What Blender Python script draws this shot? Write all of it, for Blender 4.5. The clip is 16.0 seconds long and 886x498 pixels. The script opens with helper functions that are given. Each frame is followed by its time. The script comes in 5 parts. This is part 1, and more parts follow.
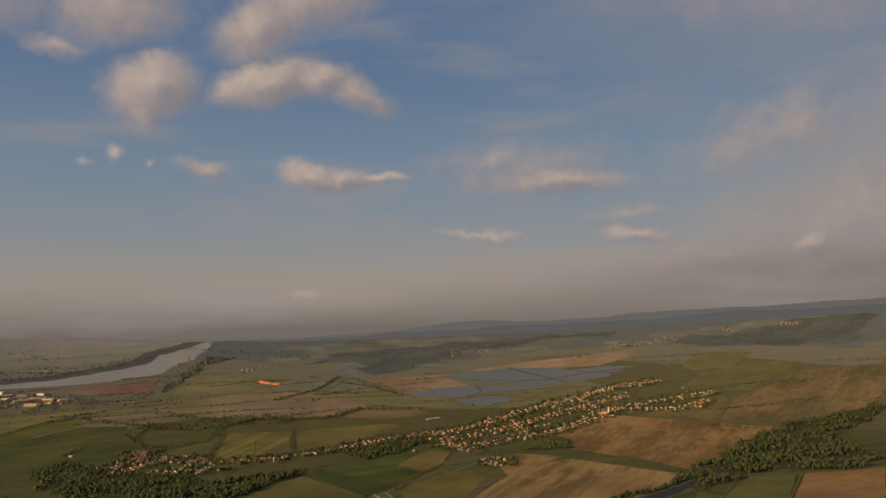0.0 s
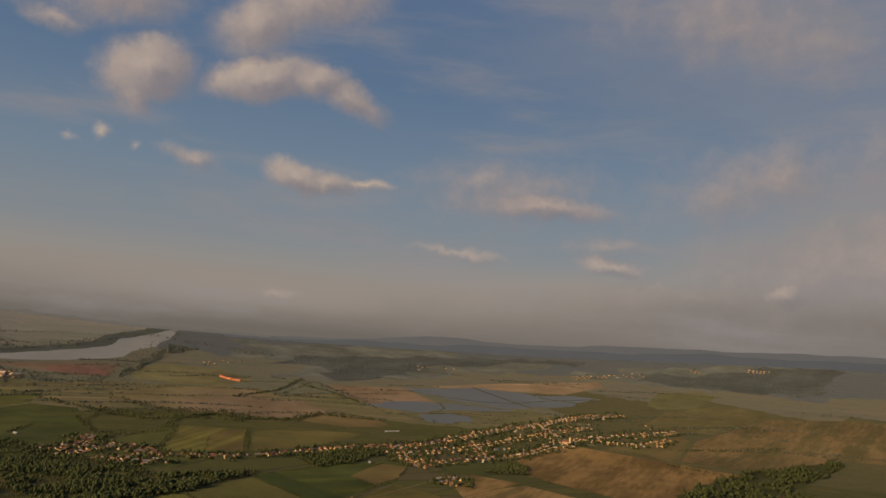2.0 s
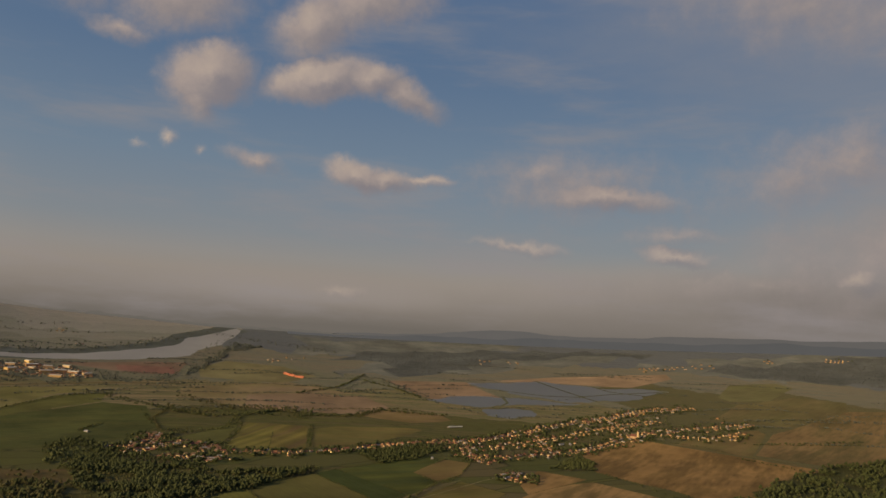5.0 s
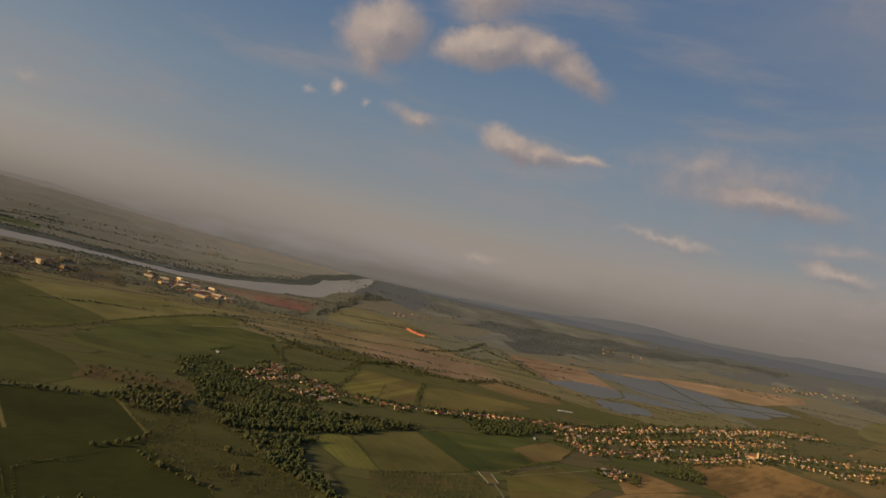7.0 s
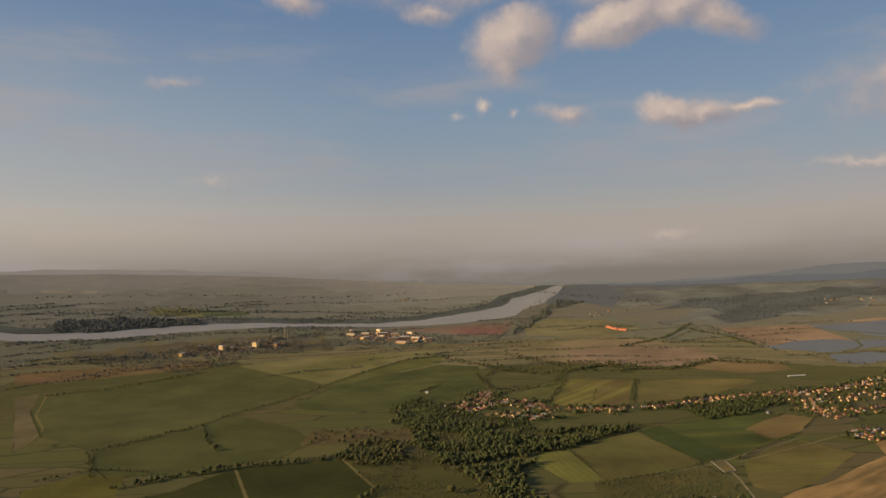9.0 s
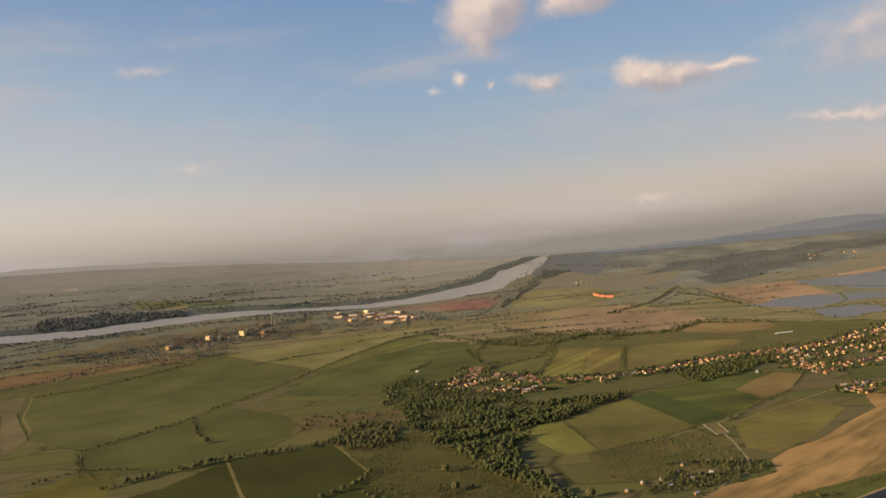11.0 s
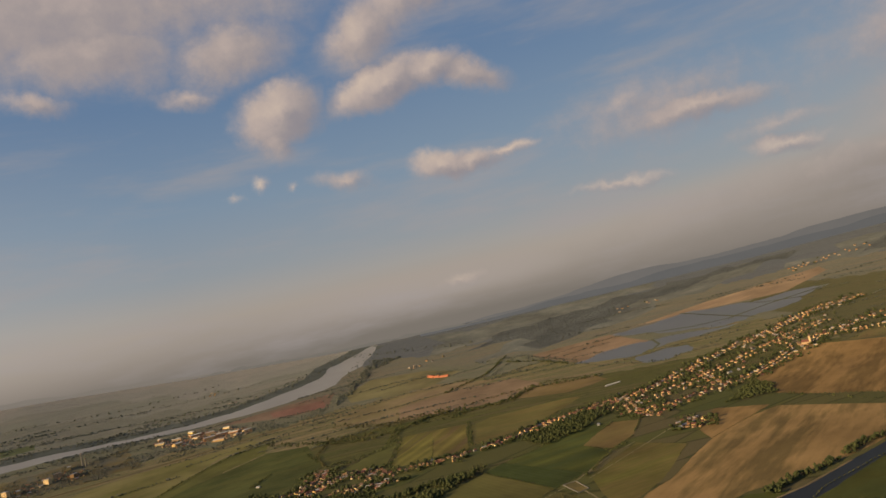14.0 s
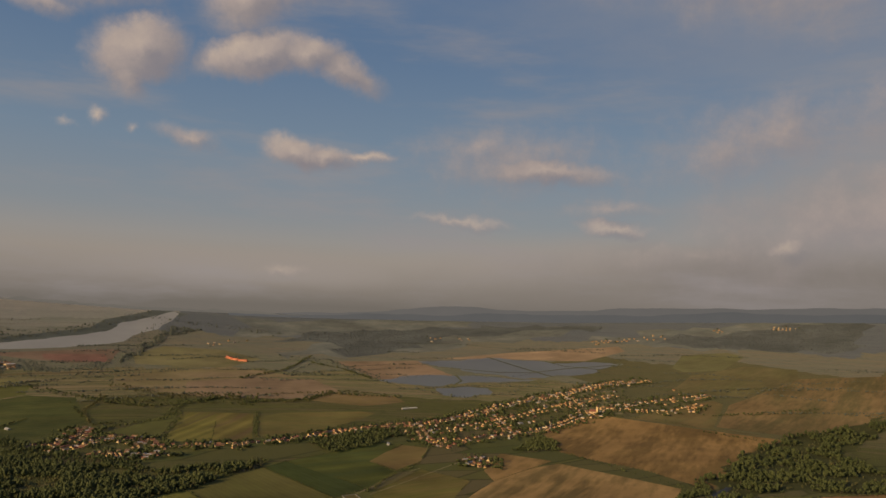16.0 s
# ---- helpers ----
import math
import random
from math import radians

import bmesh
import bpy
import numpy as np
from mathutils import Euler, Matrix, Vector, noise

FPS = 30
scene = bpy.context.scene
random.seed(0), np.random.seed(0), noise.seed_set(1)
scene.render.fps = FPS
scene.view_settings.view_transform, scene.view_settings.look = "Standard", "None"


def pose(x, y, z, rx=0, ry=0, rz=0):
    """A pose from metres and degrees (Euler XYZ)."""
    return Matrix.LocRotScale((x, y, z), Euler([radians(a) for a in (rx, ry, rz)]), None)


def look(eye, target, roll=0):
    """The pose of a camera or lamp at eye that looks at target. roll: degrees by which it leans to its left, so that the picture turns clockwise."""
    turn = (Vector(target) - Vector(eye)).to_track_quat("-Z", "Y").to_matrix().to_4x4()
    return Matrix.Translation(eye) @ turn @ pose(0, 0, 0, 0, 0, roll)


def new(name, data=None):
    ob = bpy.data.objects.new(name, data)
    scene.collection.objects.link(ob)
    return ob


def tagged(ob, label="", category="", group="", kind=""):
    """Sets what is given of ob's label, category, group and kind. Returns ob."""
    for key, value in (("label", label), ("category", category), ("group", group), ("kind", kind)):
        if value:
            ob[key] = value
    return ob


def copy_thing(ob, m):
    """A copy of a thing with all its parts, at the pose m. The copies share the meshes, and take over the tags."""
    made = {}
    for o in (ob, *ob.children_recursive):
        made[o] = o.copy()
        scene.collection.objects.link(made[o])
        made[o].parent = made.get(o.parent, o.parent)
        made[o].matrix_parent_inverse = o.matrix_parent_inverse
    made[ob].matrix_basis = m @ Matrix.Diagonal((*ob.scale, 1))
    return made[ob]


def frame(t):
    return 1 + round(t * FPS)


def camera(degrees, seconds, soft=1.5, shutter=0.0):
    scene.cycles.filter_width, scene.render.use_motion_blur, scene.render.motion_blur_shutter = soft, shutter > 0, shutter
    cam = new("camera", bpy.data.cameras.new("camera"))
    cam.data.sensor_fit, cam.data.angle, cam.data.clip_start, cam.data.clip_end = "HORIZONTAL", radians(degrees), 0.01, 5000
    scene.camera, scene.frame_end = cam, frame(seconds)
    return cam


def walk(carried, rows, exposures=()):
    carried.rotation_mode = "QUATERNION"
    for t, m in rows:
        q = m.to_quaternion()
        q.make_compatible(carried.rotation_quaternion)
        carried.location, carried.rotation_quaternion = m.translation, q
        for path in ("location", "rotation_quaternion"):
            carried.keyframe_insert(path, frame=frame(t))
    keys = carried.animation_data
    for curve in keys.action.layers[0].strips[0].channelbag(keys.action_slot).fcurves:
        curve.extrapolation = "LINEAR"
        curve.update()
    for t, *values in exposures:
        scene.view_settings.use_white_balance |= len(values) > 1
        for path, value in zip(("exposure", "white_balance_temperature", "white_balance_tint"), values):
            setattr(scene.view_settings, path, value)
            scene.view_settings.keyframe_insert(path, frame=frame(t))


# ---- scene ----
cam = camera(60.0, 16.0, soft=1.6)
# seconds, eye x, y, z, heading, pitch, lean
ROWS = [
    (0.0, 0.18, 0.03, 351.94, 0.04, 5.72, 1.33),
    (0.5, -0.21, 7.77, 350.97, -1.37, 7.12, -0.00),
    (1.0, -0.56, 15.55, 350.09, -2.09, 7.45, -2.07),
    (1.5, -0.82, 23.41, 349.33, -2.51, 7.10, -3.17),
    (2.0, -0.99, 31.34, 348.67, -2.25, 6.90, -4.61),
    (2.5, -0.97, 39.31, 348.10, -1.12, 6.14, -4.81),
    (3.0, -0.74, 47.24, 347.60, 0.43, 5.31, -3.84),
    (3.5, -0.28, 55.06, 347.12, 0.85, 6.05, -2.80),
    (4.0, 0.41, 62.74, 346.65, 1.80, 6.18, -2.96),
    (6.3, 19.94, 87.55, 348.66, 4.09, 6.00, -5.85),
    (6.5, 23.03, 90.02, 350.05, 5.76, 4.92, -9.29),
    (7.0, 30.91, 96.23, 353.69, 12.36, 2.66, -12.81),
    (7.5, 38.78, 102.51, 357.50, 18.78, 1.26, -14.32),
    (8.0, 46.27, 108.79, 361.36, 25.31, -0.34, -16.09),
    (8.2, 49.15, 111.28, 362.89, 27.72, 1.69, -8.84),
    (10.3, 60.41, 134.60, 375.37, 26.05, -1.83, 5.57),
    (10.5, 58.96, 136.70, 374.90, 25.90, -1.29, 5.15),
    (11.0, 54.91, 141.92, 373.45, 25.59, 0.09, 4.75),
    (11.5, 49.84, 147.19, 371.52, 24.84, 1.46, 4.58),
    (12.0, 43.70, 152.58, 369.31, 24.21, 3.20, 8.05),
    (12.5, 36.51, 158.19, 367.01, 22.82, 4.84, 10.20),
    (13.0, 28.36, 164.03, 364.74, 19.81, 5.75, 13.07),
    (13.5, 19.49, 170.14, 362.53, 16.61, 5.74, 13.88),
    (14.0, 10.21, 176.49, 360.30, 12.19, 5.11, 12.76),
    (14.5, 0.80, 183.03, 358.00, 8.34, 4.50, 10.62),
    (15.0, -8.52, 189.67, 355.61, 3.57, 5.79, 6.85),
    (15.5, -17.71, 196.36, 353.16, 1.83, 6.43, 5.13),
    (16.0, -26.80, 203.06, 350.69, -1.79, 4.60, -2.17),
]
EXPOSURES = [(t, stops, 6740, 10) for t, stops in ((0.0, 0.12), (2.0, 0.02), (4.0, 0.02), (7.0, 0.08), (8.2, 0.28), (10.3, 0.84), (11.0, 0.95), (12.5, 0.69), (13.5, 0.47), (15.0, 0.22), (16.0, 0.11))]
walk(cam, [(t, pose(x, y, z, 90 + pitch, lean, head)) for t, x, y, z, head, pitch, lean in ROWS], EXPOSURES)

# ---- light ----
SUN_AZ, SUN_EL = 128.0, 17.5      # degrees to the left of +Y, and above the horizon
sun_way = Vector((-math.sin(radians(SUN_AZ)) * math.cos(radians(SUN_EL)), math.cos(radians(SUN_AZ)) * math.cos(radians(SUN_EL)), math.sin(radians(SUN_EL))))
sun = new("sun", bpy.data.lights.new("sun", "SUN"))
sun.data.energy, sun.data.angle, sun.data.color = 5.0, radians(0.6), (1.0, 0.765, 0.48)
sun.matrix_world = look(sun_way * 100, (0, 0, 0))

# banks of cumulus: heading to the left of +Y, elevation, half length, half height, slope (degrees), density
CUMULUS = [
    (9.6, 11.2, 2.6, 1.10, -10, 0.8), (7.4, 11.0, 2.6, 0.85, -6, 0.75), (4.6, 11.0, 2.8, 0.5, 2, 0.55), (9.5, 18.4, 3.0, 1.3, -5, 0.85),
    (20.9, 17.1, 3.20, 2.19, 18, 1.00),
    (21.5, 15.3, 1.57, 1.27, -36, 0.65),
    (12.9, 17.9, 4.19, 1.60, 15, 1.00),
    (6.6, 17.4, 3.17, 1.18, -21, 0.80),
    (13.5, 21.8, 4.03, 2.19, 33, 0.80),
    (9.7, 23.4, 5.64, 2.11, 18, 0.75),
    (23.2, 12.5, 0.68, 0.59, 62, 0.42),
    (17.2, 11.4, 2.28, 0.76, -12, 0.50),
    (-9.3, 10.5, 5.84, 1.14, -3, 0.75),
    (-4.4, 12.2, 4.13, 1.43, 11, 0.40),
    (-2.5, 6.8, 4.36, 0.55, -4, 0.50),
    (-14.2, 6.4, 2.66, 0.72, -5, 0.75)]
HIGH_CLOUD = [
    (-31.0, 7.0, 16.0, 4.0, 12, 0.5),
    (-20.0, 4.5, 16.0, 1.4, 4, 0.35),
    (-7.5, 11.3, 9.0, 2.8, 0, 0.42),
    (-26.0, 13.0, 13.0, 2.6, 14, 0.38),
    (35.0, 25.5, 17.0, 3.6, 2, 0.75),
    (-14.0, 7.8, 5.0, 0.8, 3, 0.35),
    (-25.7, 5.2, 2.15, 0.68, 10, 0.70),
    (10.3, 2.3, 1.99, 0.46, -0, 0.40),
    (25.2, 11.5, 0.97, 0.30, 8, 0.30),
    (-22.8, 23.1, 9.32, 3.2, -12, 0.42),
    (44.1, 23.2, 4.89, 2.11, 6, 0.85),
    (33.5, 22.7, 6.45, 2.78, -6, 0.80),
    (23.7, 21.9, 4.99, 2.53, 8, 0.75),
    (42.1, 20.8, 1.68, 0.84, -14, 0.60),
    (37.3, 19.7, 2.23, 0.84, -9, 0.60),
    (43.4, 7.1, 2.55, 0.68, -2, 0.35),
    (45.8, 14.1, 2.14, 0.51, 7, 0.30),
    (27.3, 19.2, 2.78, 0.84, -5, 0.45),
    (21.0, 11.9, 0.56, 0.38, 30, 0.32)]


class Nodes:
    """A short hand for node trees."""

    def __init__(self, tree):
        self.tree = tree
        tree.nodes.clear()

    def add(self, kind, links=(), **values):
        node = self.tree.nodes.new(kind)
        for key, value in values.items():
            if key == "op":
                node.operation = value
            elif key == "blend":
                node.blend_type = value
            elif key == "data":
                node.data_type = value
            elif key == "vec":
                node.vector_type = value
        for slot, value in links:
            if isinstance(value, bpy.types.NodeSocket):
                self.tree.links.new(value, node.inputs[slot])
            else:
                node.inputs[slot].default_value = value
        return node

    def math(self, op, a, b=0.0, c=0.0):
        return self.add("ShaderNodeMath", ((0, a), (1, b), (2, c)), op=op).outputs[0]

    def mix(self, fac, a, b, blend="MIX"):
        node = self.add("ShaderNodeMix", ((0, fac), (6, a), (7, b)), data="RGBA", blend=blend)
        return node.outputs[2]

    def noise(self, vector, scale, detail=3.0, rough=0.55):
        node = self.add("ShaderNodeTexNoise", (("Vector", vector), ("Scale", scale), ("Detail", detail), ("Roughness", rough)))
        return node.outputs

    def ramp(self, fac, stops):
        node = self.add("ShaderNodeValToRGB", ((0, fac),))
        el = node.color_ramp.elements
        while len(el) < len(stops):
            el.new(0.5)
        for e, (p, c) in zip(el, stops):
            e.position, e.color = p, c if len(c) == 4 else (*c, 1)
        return node.outputs[0]


world = bpy.data.worlds.new("sky")
scene.world = world
world.use_nodes = True
W = Nodes(world.node_tree)
way = W.add("ShaderNodeTexCoord").outputs["Generated"]
sky = W.add("ShaderNodeTexSky")
sky.sky_type, sky.sun_disc = "NISHITA", False
sky.sun_elevation, sky.sun_rotation = radians(SUN_EL), radians(-SUN_AZ)
sky.air_density, sky.dust_density, sky.ozone_density = 1.2, 3.0, 1.5
nishita = W.mix(1.0, sky.outputs[0], (0.09, 0.09, 0.09, 1), "MULTIPLY")
height_of = W.add("ShaderNodeSeparateXYZ", ((0, way),)).outputs
up = height_of[2]
# the hazy air of the evening: grey-brown along the horizon, blue above
stops = [(0.0, (0.162, 0.146, 0.130)), (0.016, (0.208, 0.184, 0.164)), (0.036, (0.254, 0.225, 0.204)), (0.06, (0.288, 0.254, 0.230)), (0.082, (0.268, 0.256, 0.253)), (0.115, (0.212, 0.238, 0.272)), (0.20, (0.148, 0.209, 0.290)), (0.32, (0.091, 0.154, 0.263)), (0.60, (0.075, 0.125, 0.25)), (1.0, (0.06, 0.11, 0.24))]
air = W.ramp(up, stops)
air = W.mix(0.12, air, nishita)
sunward = W.add("ShaderNodeVectorMath", ((0, way), (1, (-math.sin(radians(85)), math.cos(radians(85)), 0.0))), op="DOT_PRODUCT").outputs["Value"]
glow_side = W.add("ShaderNodeMapRange", ((0, sunward), (1, 0.58), (2, 1.0), (3, 0.0), (4, 0.54))).outputs[0]
low_air = W.add("ShaderNodeMapRange", ((0, up), (1, 0.0), (2, 0.35), (3, 1.0), (4, 0.0))).outputs[0]
low_air = W.math("MULTIPLY", low_air, W.add("ShaderNodeMapRange", ((0, up), (1, 0.012), (2, 0.085), (3, 0.0), (4, 1.0))).outputs[0])
air = W.mix(W.math("MULTIPLY", glow_side, low_air), air, (0.45, 0.405, 0.35, 1))
warp1 = W.noise(way, 9.0, 4.0, 0.6)[1]
warp2 = W.noise(way, 34.0, 4.0, 0.62)[1]
centred = W.add("ShaderNodeVectorMath", ((0, warp1), (1, (0.5, 0.5, 0.5))), op="SUBTRACT").outputs[0]
centred2 = W.add("ShaderNodeVectorMath", ((0, warp2), (1, (0.5, 0.5, 0.5))), op="SUBTRACT").outputs[0]
bent = W.add("ShaderNodeVectorMath", ((0, centred), (1, (0.030, 0.030, 0.030)), (2, way)), op="MULTIPLY_ADD").outputs[0]
bent = W.add("ShaderNodeVectorMath", ((0, centred2), (1, (0.024, 0.024, 0.024)), (2, bent)), op="MULTIPLY_ADD").outputs[0]


def cloud_field(rows, at):
    """How thick the clouds stand in each direction."""
    total = None
    for az, el, a, b, slope, strength in rows:
        turn = (pose(0, 0, 0, 0, 0, az) @ pose(0, 0, 0, el) @ pose(0, 0, 0, 0, -slope)).to_euler()
        local = W.add("ShaderNodeMapping", (("Vector", at), ("Rotation", tuple(turn)), ("Scale", (math.tan(radians(a * 1.15)), 1000.0, math.tan(radians(b * 1.25))))))
        local.vector_type = "TEXTURE"
        far = W.add("ShaderNodeVectorMath", ((0, local.outputs[0]),), op="LENGTH").outputs["Value"]
        here = W.math("MULTIPLY_ADD", far, -strength, strength * 1.15)
        total = here if total is None else W.math("MAXIMUM", total, here)
    return total


def thickness(at, way_at):
    grain = W.noise(way_at, 15.0, 7.0, 0.64)[0]
    shape = W.math("MAXIMUM", cloud_field(CUMULUS, at), cloud_field(HIGH_CLOUD, at))
    return W.math("MULTIPLY_ADD", W.math("SUBTRACT", grain, 0.5), 0.70, shape)


toward = tuple(0.016 * c for c in (-math.sin(radians(100)), math.cos(radians(100)), 0.75))
streak_way = W.add("ShaderNodeMapping", (("Vector", way), ("Scale", (1.0, 1.0, 3.0)))).outputs[0]
bank = None
for row in ((-34.0, 8.5, 22.0, 6.0, 12), (-14.0, 4.0, 22.0, 2.2, 2), (12.0, 2.6, 14.0, 1.6, 0)):
    turn = (pose(0, 0, 0, 0, 0, row[0]) @ pose(0, 0, 0, row[1]) @ pose(0, 0, 0, 0, -row[4])).to_euler()
    local = W.add("ShaderNodeMapping", (("Vector", way), ("Rotation", tuple(turn)), ("Scale", (math.tan(radians(row[2])), 1000.0, math.tan(radians(row[3]))))))
    local.vector_type = "TEXTURE"
    inner = W.math("SUBTRACT", 1.15, W.add("ShaderNodeVectorMath", ((0, local.outputs[0]),), op="LENGTH").outputs["Value"])
    bank = inner if bank is None else W.math("MAXIMUM", bank, inner)
bank = W.math("MULTIPLY_ADD", W.math("SUBTRACT", W.noise(way, 7.0, 5.0, 0.6)[0], 0.5), 0.6, bank)
bank_cover = W.add("ShaderNodeMapRange", ((0, bank), (1, 0.0), (2, 1.0), (3, 0.0), (4, 0.72)))
bank_cover.interpolation_type = "SMOOTHSTEP"
air = W.mix(bank_cover.outputs[0], air, (0.288, 0.255, 0.234, 1))
turn = (pose(0, 0, 0, 0, 0, -29.0) @ pose(0, 0, 0, 21.0) @ pose(0, 0, 0, 0, 8.0)).to_euler()
local = W.add("ShaderNodeMapping", (("Vector", way), ("Rotation", tuple(turn)), ("Scale", (math.tan(radians(26.0)), 1000.0, math.tan(radians(12.0))))))
local.vector_type = "TEXTURE"
thin = W.math("SUBTRACT", 1.15, W.add("ShaderNodeVectorMath", ((0, local.outputs[0]),), op="LENGTH").outputs["Value"])
thin = W.math("MULTIPLY_ADD", W.math("SUBTRACT", W.noise(streak_way, 4.0, 6.0, 0.62)[0], 0.5), 1.1, thin)
thin_cover = W.add("ShaderNodeMapRange", ((0, thin), (1, 0.0), (2, 1.1), (3, 0.0), (4, 0.44)))
thin_cover.interpolation_type = "SMOOTHSTEP"
air = W.mix(thin_cover.outputs[0], air, (0.252, 0.246, 0.258, 1))
turn = (pose(0, 0, 0, 0, 0, -34.0) @ pose(0, 0, 0, 2.0)).to_euler()
local = W.add("ShaderNodeMapping", (("Vector", way), ("Rotation", tuple(turn)), ("Scale", (math.tan(radians(30.0)), 1000.0, math.tan(radians(4.2))))))
local.vector_type = "TEXTURE"
murk = W.math("SUBTRACT", 1.1, W.add("ShaderNodeVectorMath", ((0, local.outputs[0]),), op="LENGTH").outputs["Value"])
murk = W.math("MULTIPLY_ADD", W.math("SUBTRACT", W.noise(way, 6.0, 5.0, 0.6)[0], 0.5), 0.5, murk)
murk_cover = W.add("ShaderNodeMapRange", ((0, murk), (1, 0.0), (2, 0.8), (3, 0.0), (4, 0.84)))
murk_cover.interpolation_type = "SMOOTHSTEP"
air = W.mix(murk_cover.outputs[0], air, (0.176, 0.158, 0.144, 1))
body = thickness(bent, way)
sunlit = thickness(W.add("ShaderNodeVectorMath", ((0, bent), (1, toward)), op="ADD").outputs[0], W.add("ShaderNodeVectorMath", ((0, way), (1, toward)), op="ADD").outputs[0])
cover = W.add("ShaderNodeMapRange", ((0, body), (1, 0.03), (2, 0.64), (3, 0.0), (4, 0.94)))
cover.interpolation_type = "SMOOTHSTEP"
streak = W.add("ShaderNodeMapping", (("Vector", way), ("Scale", (1.0, 1.0, 5.0)))).outputs[0]
veil_noise = W.noise(streak, 3.2, 5.0, 0.6)[0]
veil = W.add("ShaderNodeMapRange", ((0, veil_noise), (1, 0.46), (2, 0.78), (3, 0.0), (4, 0.6)))
veil.interpolation_type = "SMOOTHSTEP"
air = W.mix(veil.outputs[0], air, (0.27, 0.25, 0.255, 1))
lit = W.math("MULTIPLY_ADD", W.math("SUBTRACT", body, sunlit), 0.75, 0.50)
tone = W.ramp(lit, [(0.0, (0.182, 0.176, 0.205)), (0.3, (0.226, 0.206, 0.222)), (0.5, (0.278, 0.242, 0.240)), (0.68, (0.350, 0.292, 0.272)), (1.0, (0.50, 0.405, 0.33))])
above = W.add("ShaderNodeMapRange", ((0, up), (1, 0.015), (2, 0.16), (3, 0.35), (4, 1.0))).outputs[0]
air = W.mix(W.math("MULTIPLY", cover.outputs[0], above), air, tone)
air = W.mix(1.0, air, (1.01, 1.0, 0.995, 1), "MULTIPLY")
back = W.add("ShaderNodeBackground", ((0, air), (1, 1.0)))
W.tree.links.new(back.outputs[0], W.add("ShaderNodeOutputWorld").inputs[0])


# ---- materials ----
def principled(nodes, colour, rough=0.85, bump=None, spec=0.3, sheen=0.0, distance=1.0):
    b = nodes.add("ShaderNodeBsdfPrincipled", (("Base Color", colour), ("Roughness", rough), ("Specular IOR Level", spec)))
    if sheen:
        b.inputs["Sheen Weight"].default_value, b.inputs["Sheen Roughness"].default_value = sheen, 0.12
    if bump is not None:
        bn = nodes.add("ShaderNodeBump", (("Height", bump), ("Strength", 0.6), ("Distance", distance)))
        nodes.tree.links.new(bn.outputs[0], b.inputs["Normal"])
    nodes.tree.links.new(b.outputs[0], nodes.add("ShaderNodeOutputMaterial").inputs[0])
    return b


def material(name):
    m = bpy.data.materials.new(name)
    m.use_nodes = True
    return m, Nodes(m.node_tree)


def rgba(c, k=1.0):
    return (c[0] * k, c[1] * k, c[2] * k, 1)


def field_material(name, main, other, angle=0.0, period=0.0, stretch=1.0, contrast=1.0, strong=0.35):
    """Farmed ground: two soil or crop colours in patches that run with the tillage, drill rows, and fine grain."""
    m, n = material(name)
    at = n.add("ShaderNodeTexCoord").outputs["Object"]
    along = n.add("ShaderNodeMapping", (("Vector", at), ("Rotation", (0, 0, radians(angle))), ("Scale", (stretch, 1.0, 1.0))))
    along.vector_type = "TEXTURE"
    along = along.outputs[0]
    big = n.noise(along, 0.012, 4.0, 0.6)[0]
    mid = n.noise(along, 0.06, 4.0, 0.6)[0]
    fine = n.noise(at, 0.5, 3.0, 0.7)[0]
    mixed = n.math("MULTIPLY_ADD", mid, 0.32, n.math("MULTIPLY", big, 0.88))
    patch = n.add("ShaderNodeMapRange", ((0, mixed), (1, 0.6 - 0.16 / contrast), (2, 0.6 + 0.16 / contrast)))
    colour = n.mix(patch.outputs[0], rgba(main), rgba(other))
    if period:
        wave = n.add("ShaderNodeTexWave", (("Vector", n.add("ShaderNodeMapping", (("Vector", at), ("Rotation", (0, 0, radians(-angle + 90))))).outputs[0]), ("Scale", 0.314 / period), ("Distortion", 1.2), ("Detail", 2.0), ("Detail Scale", 0.6)))
        line = n.math("MULTIPLY", wave.outputs[1], strong)
        colour = n.mix(line, colour, rgba(main, 0.62))
    colour = n.mix(n.math("MULTIPLY", fine, 0.5), colour, rgba(other, 0.7))
    worn = n.noise(at, 0.0045, 5.0, 0.62)[0]
    shade = n.add("ShaderNodeHueSaturation", (("Color", colour), ("Value", n.math("MULTIPLY_ADD", n.math("ADD", worn, n.math("MULTIPLY", mid, 0.35)), 1.5, 0.0))))
    colour = shade.outputs[0]
    principled(n, colour, 0.8, n.math("ADD", mid, n.math("MULTIPLY", fine, 0.5)), 0.04, 0.0, 1.2)
    return m


def water_material(name, colour, rough, ior=1.6):
    m, n = material(name)
    at = n.add("ShaderNodeTexCoord").outputs["Object"]
    ripple = n.noise(at, 0.08, 4.0, 0.6)[0]
    silt = n.noise(at, 0.006, 3.0)[0]
    b = principled(n, n.mix(silt, rgba(colour), rgba(colour, 1.5)), rough, ripple, 0.5, 0.0, 0.15)
    b.inputs["IOR"].default_value = ior
    return m


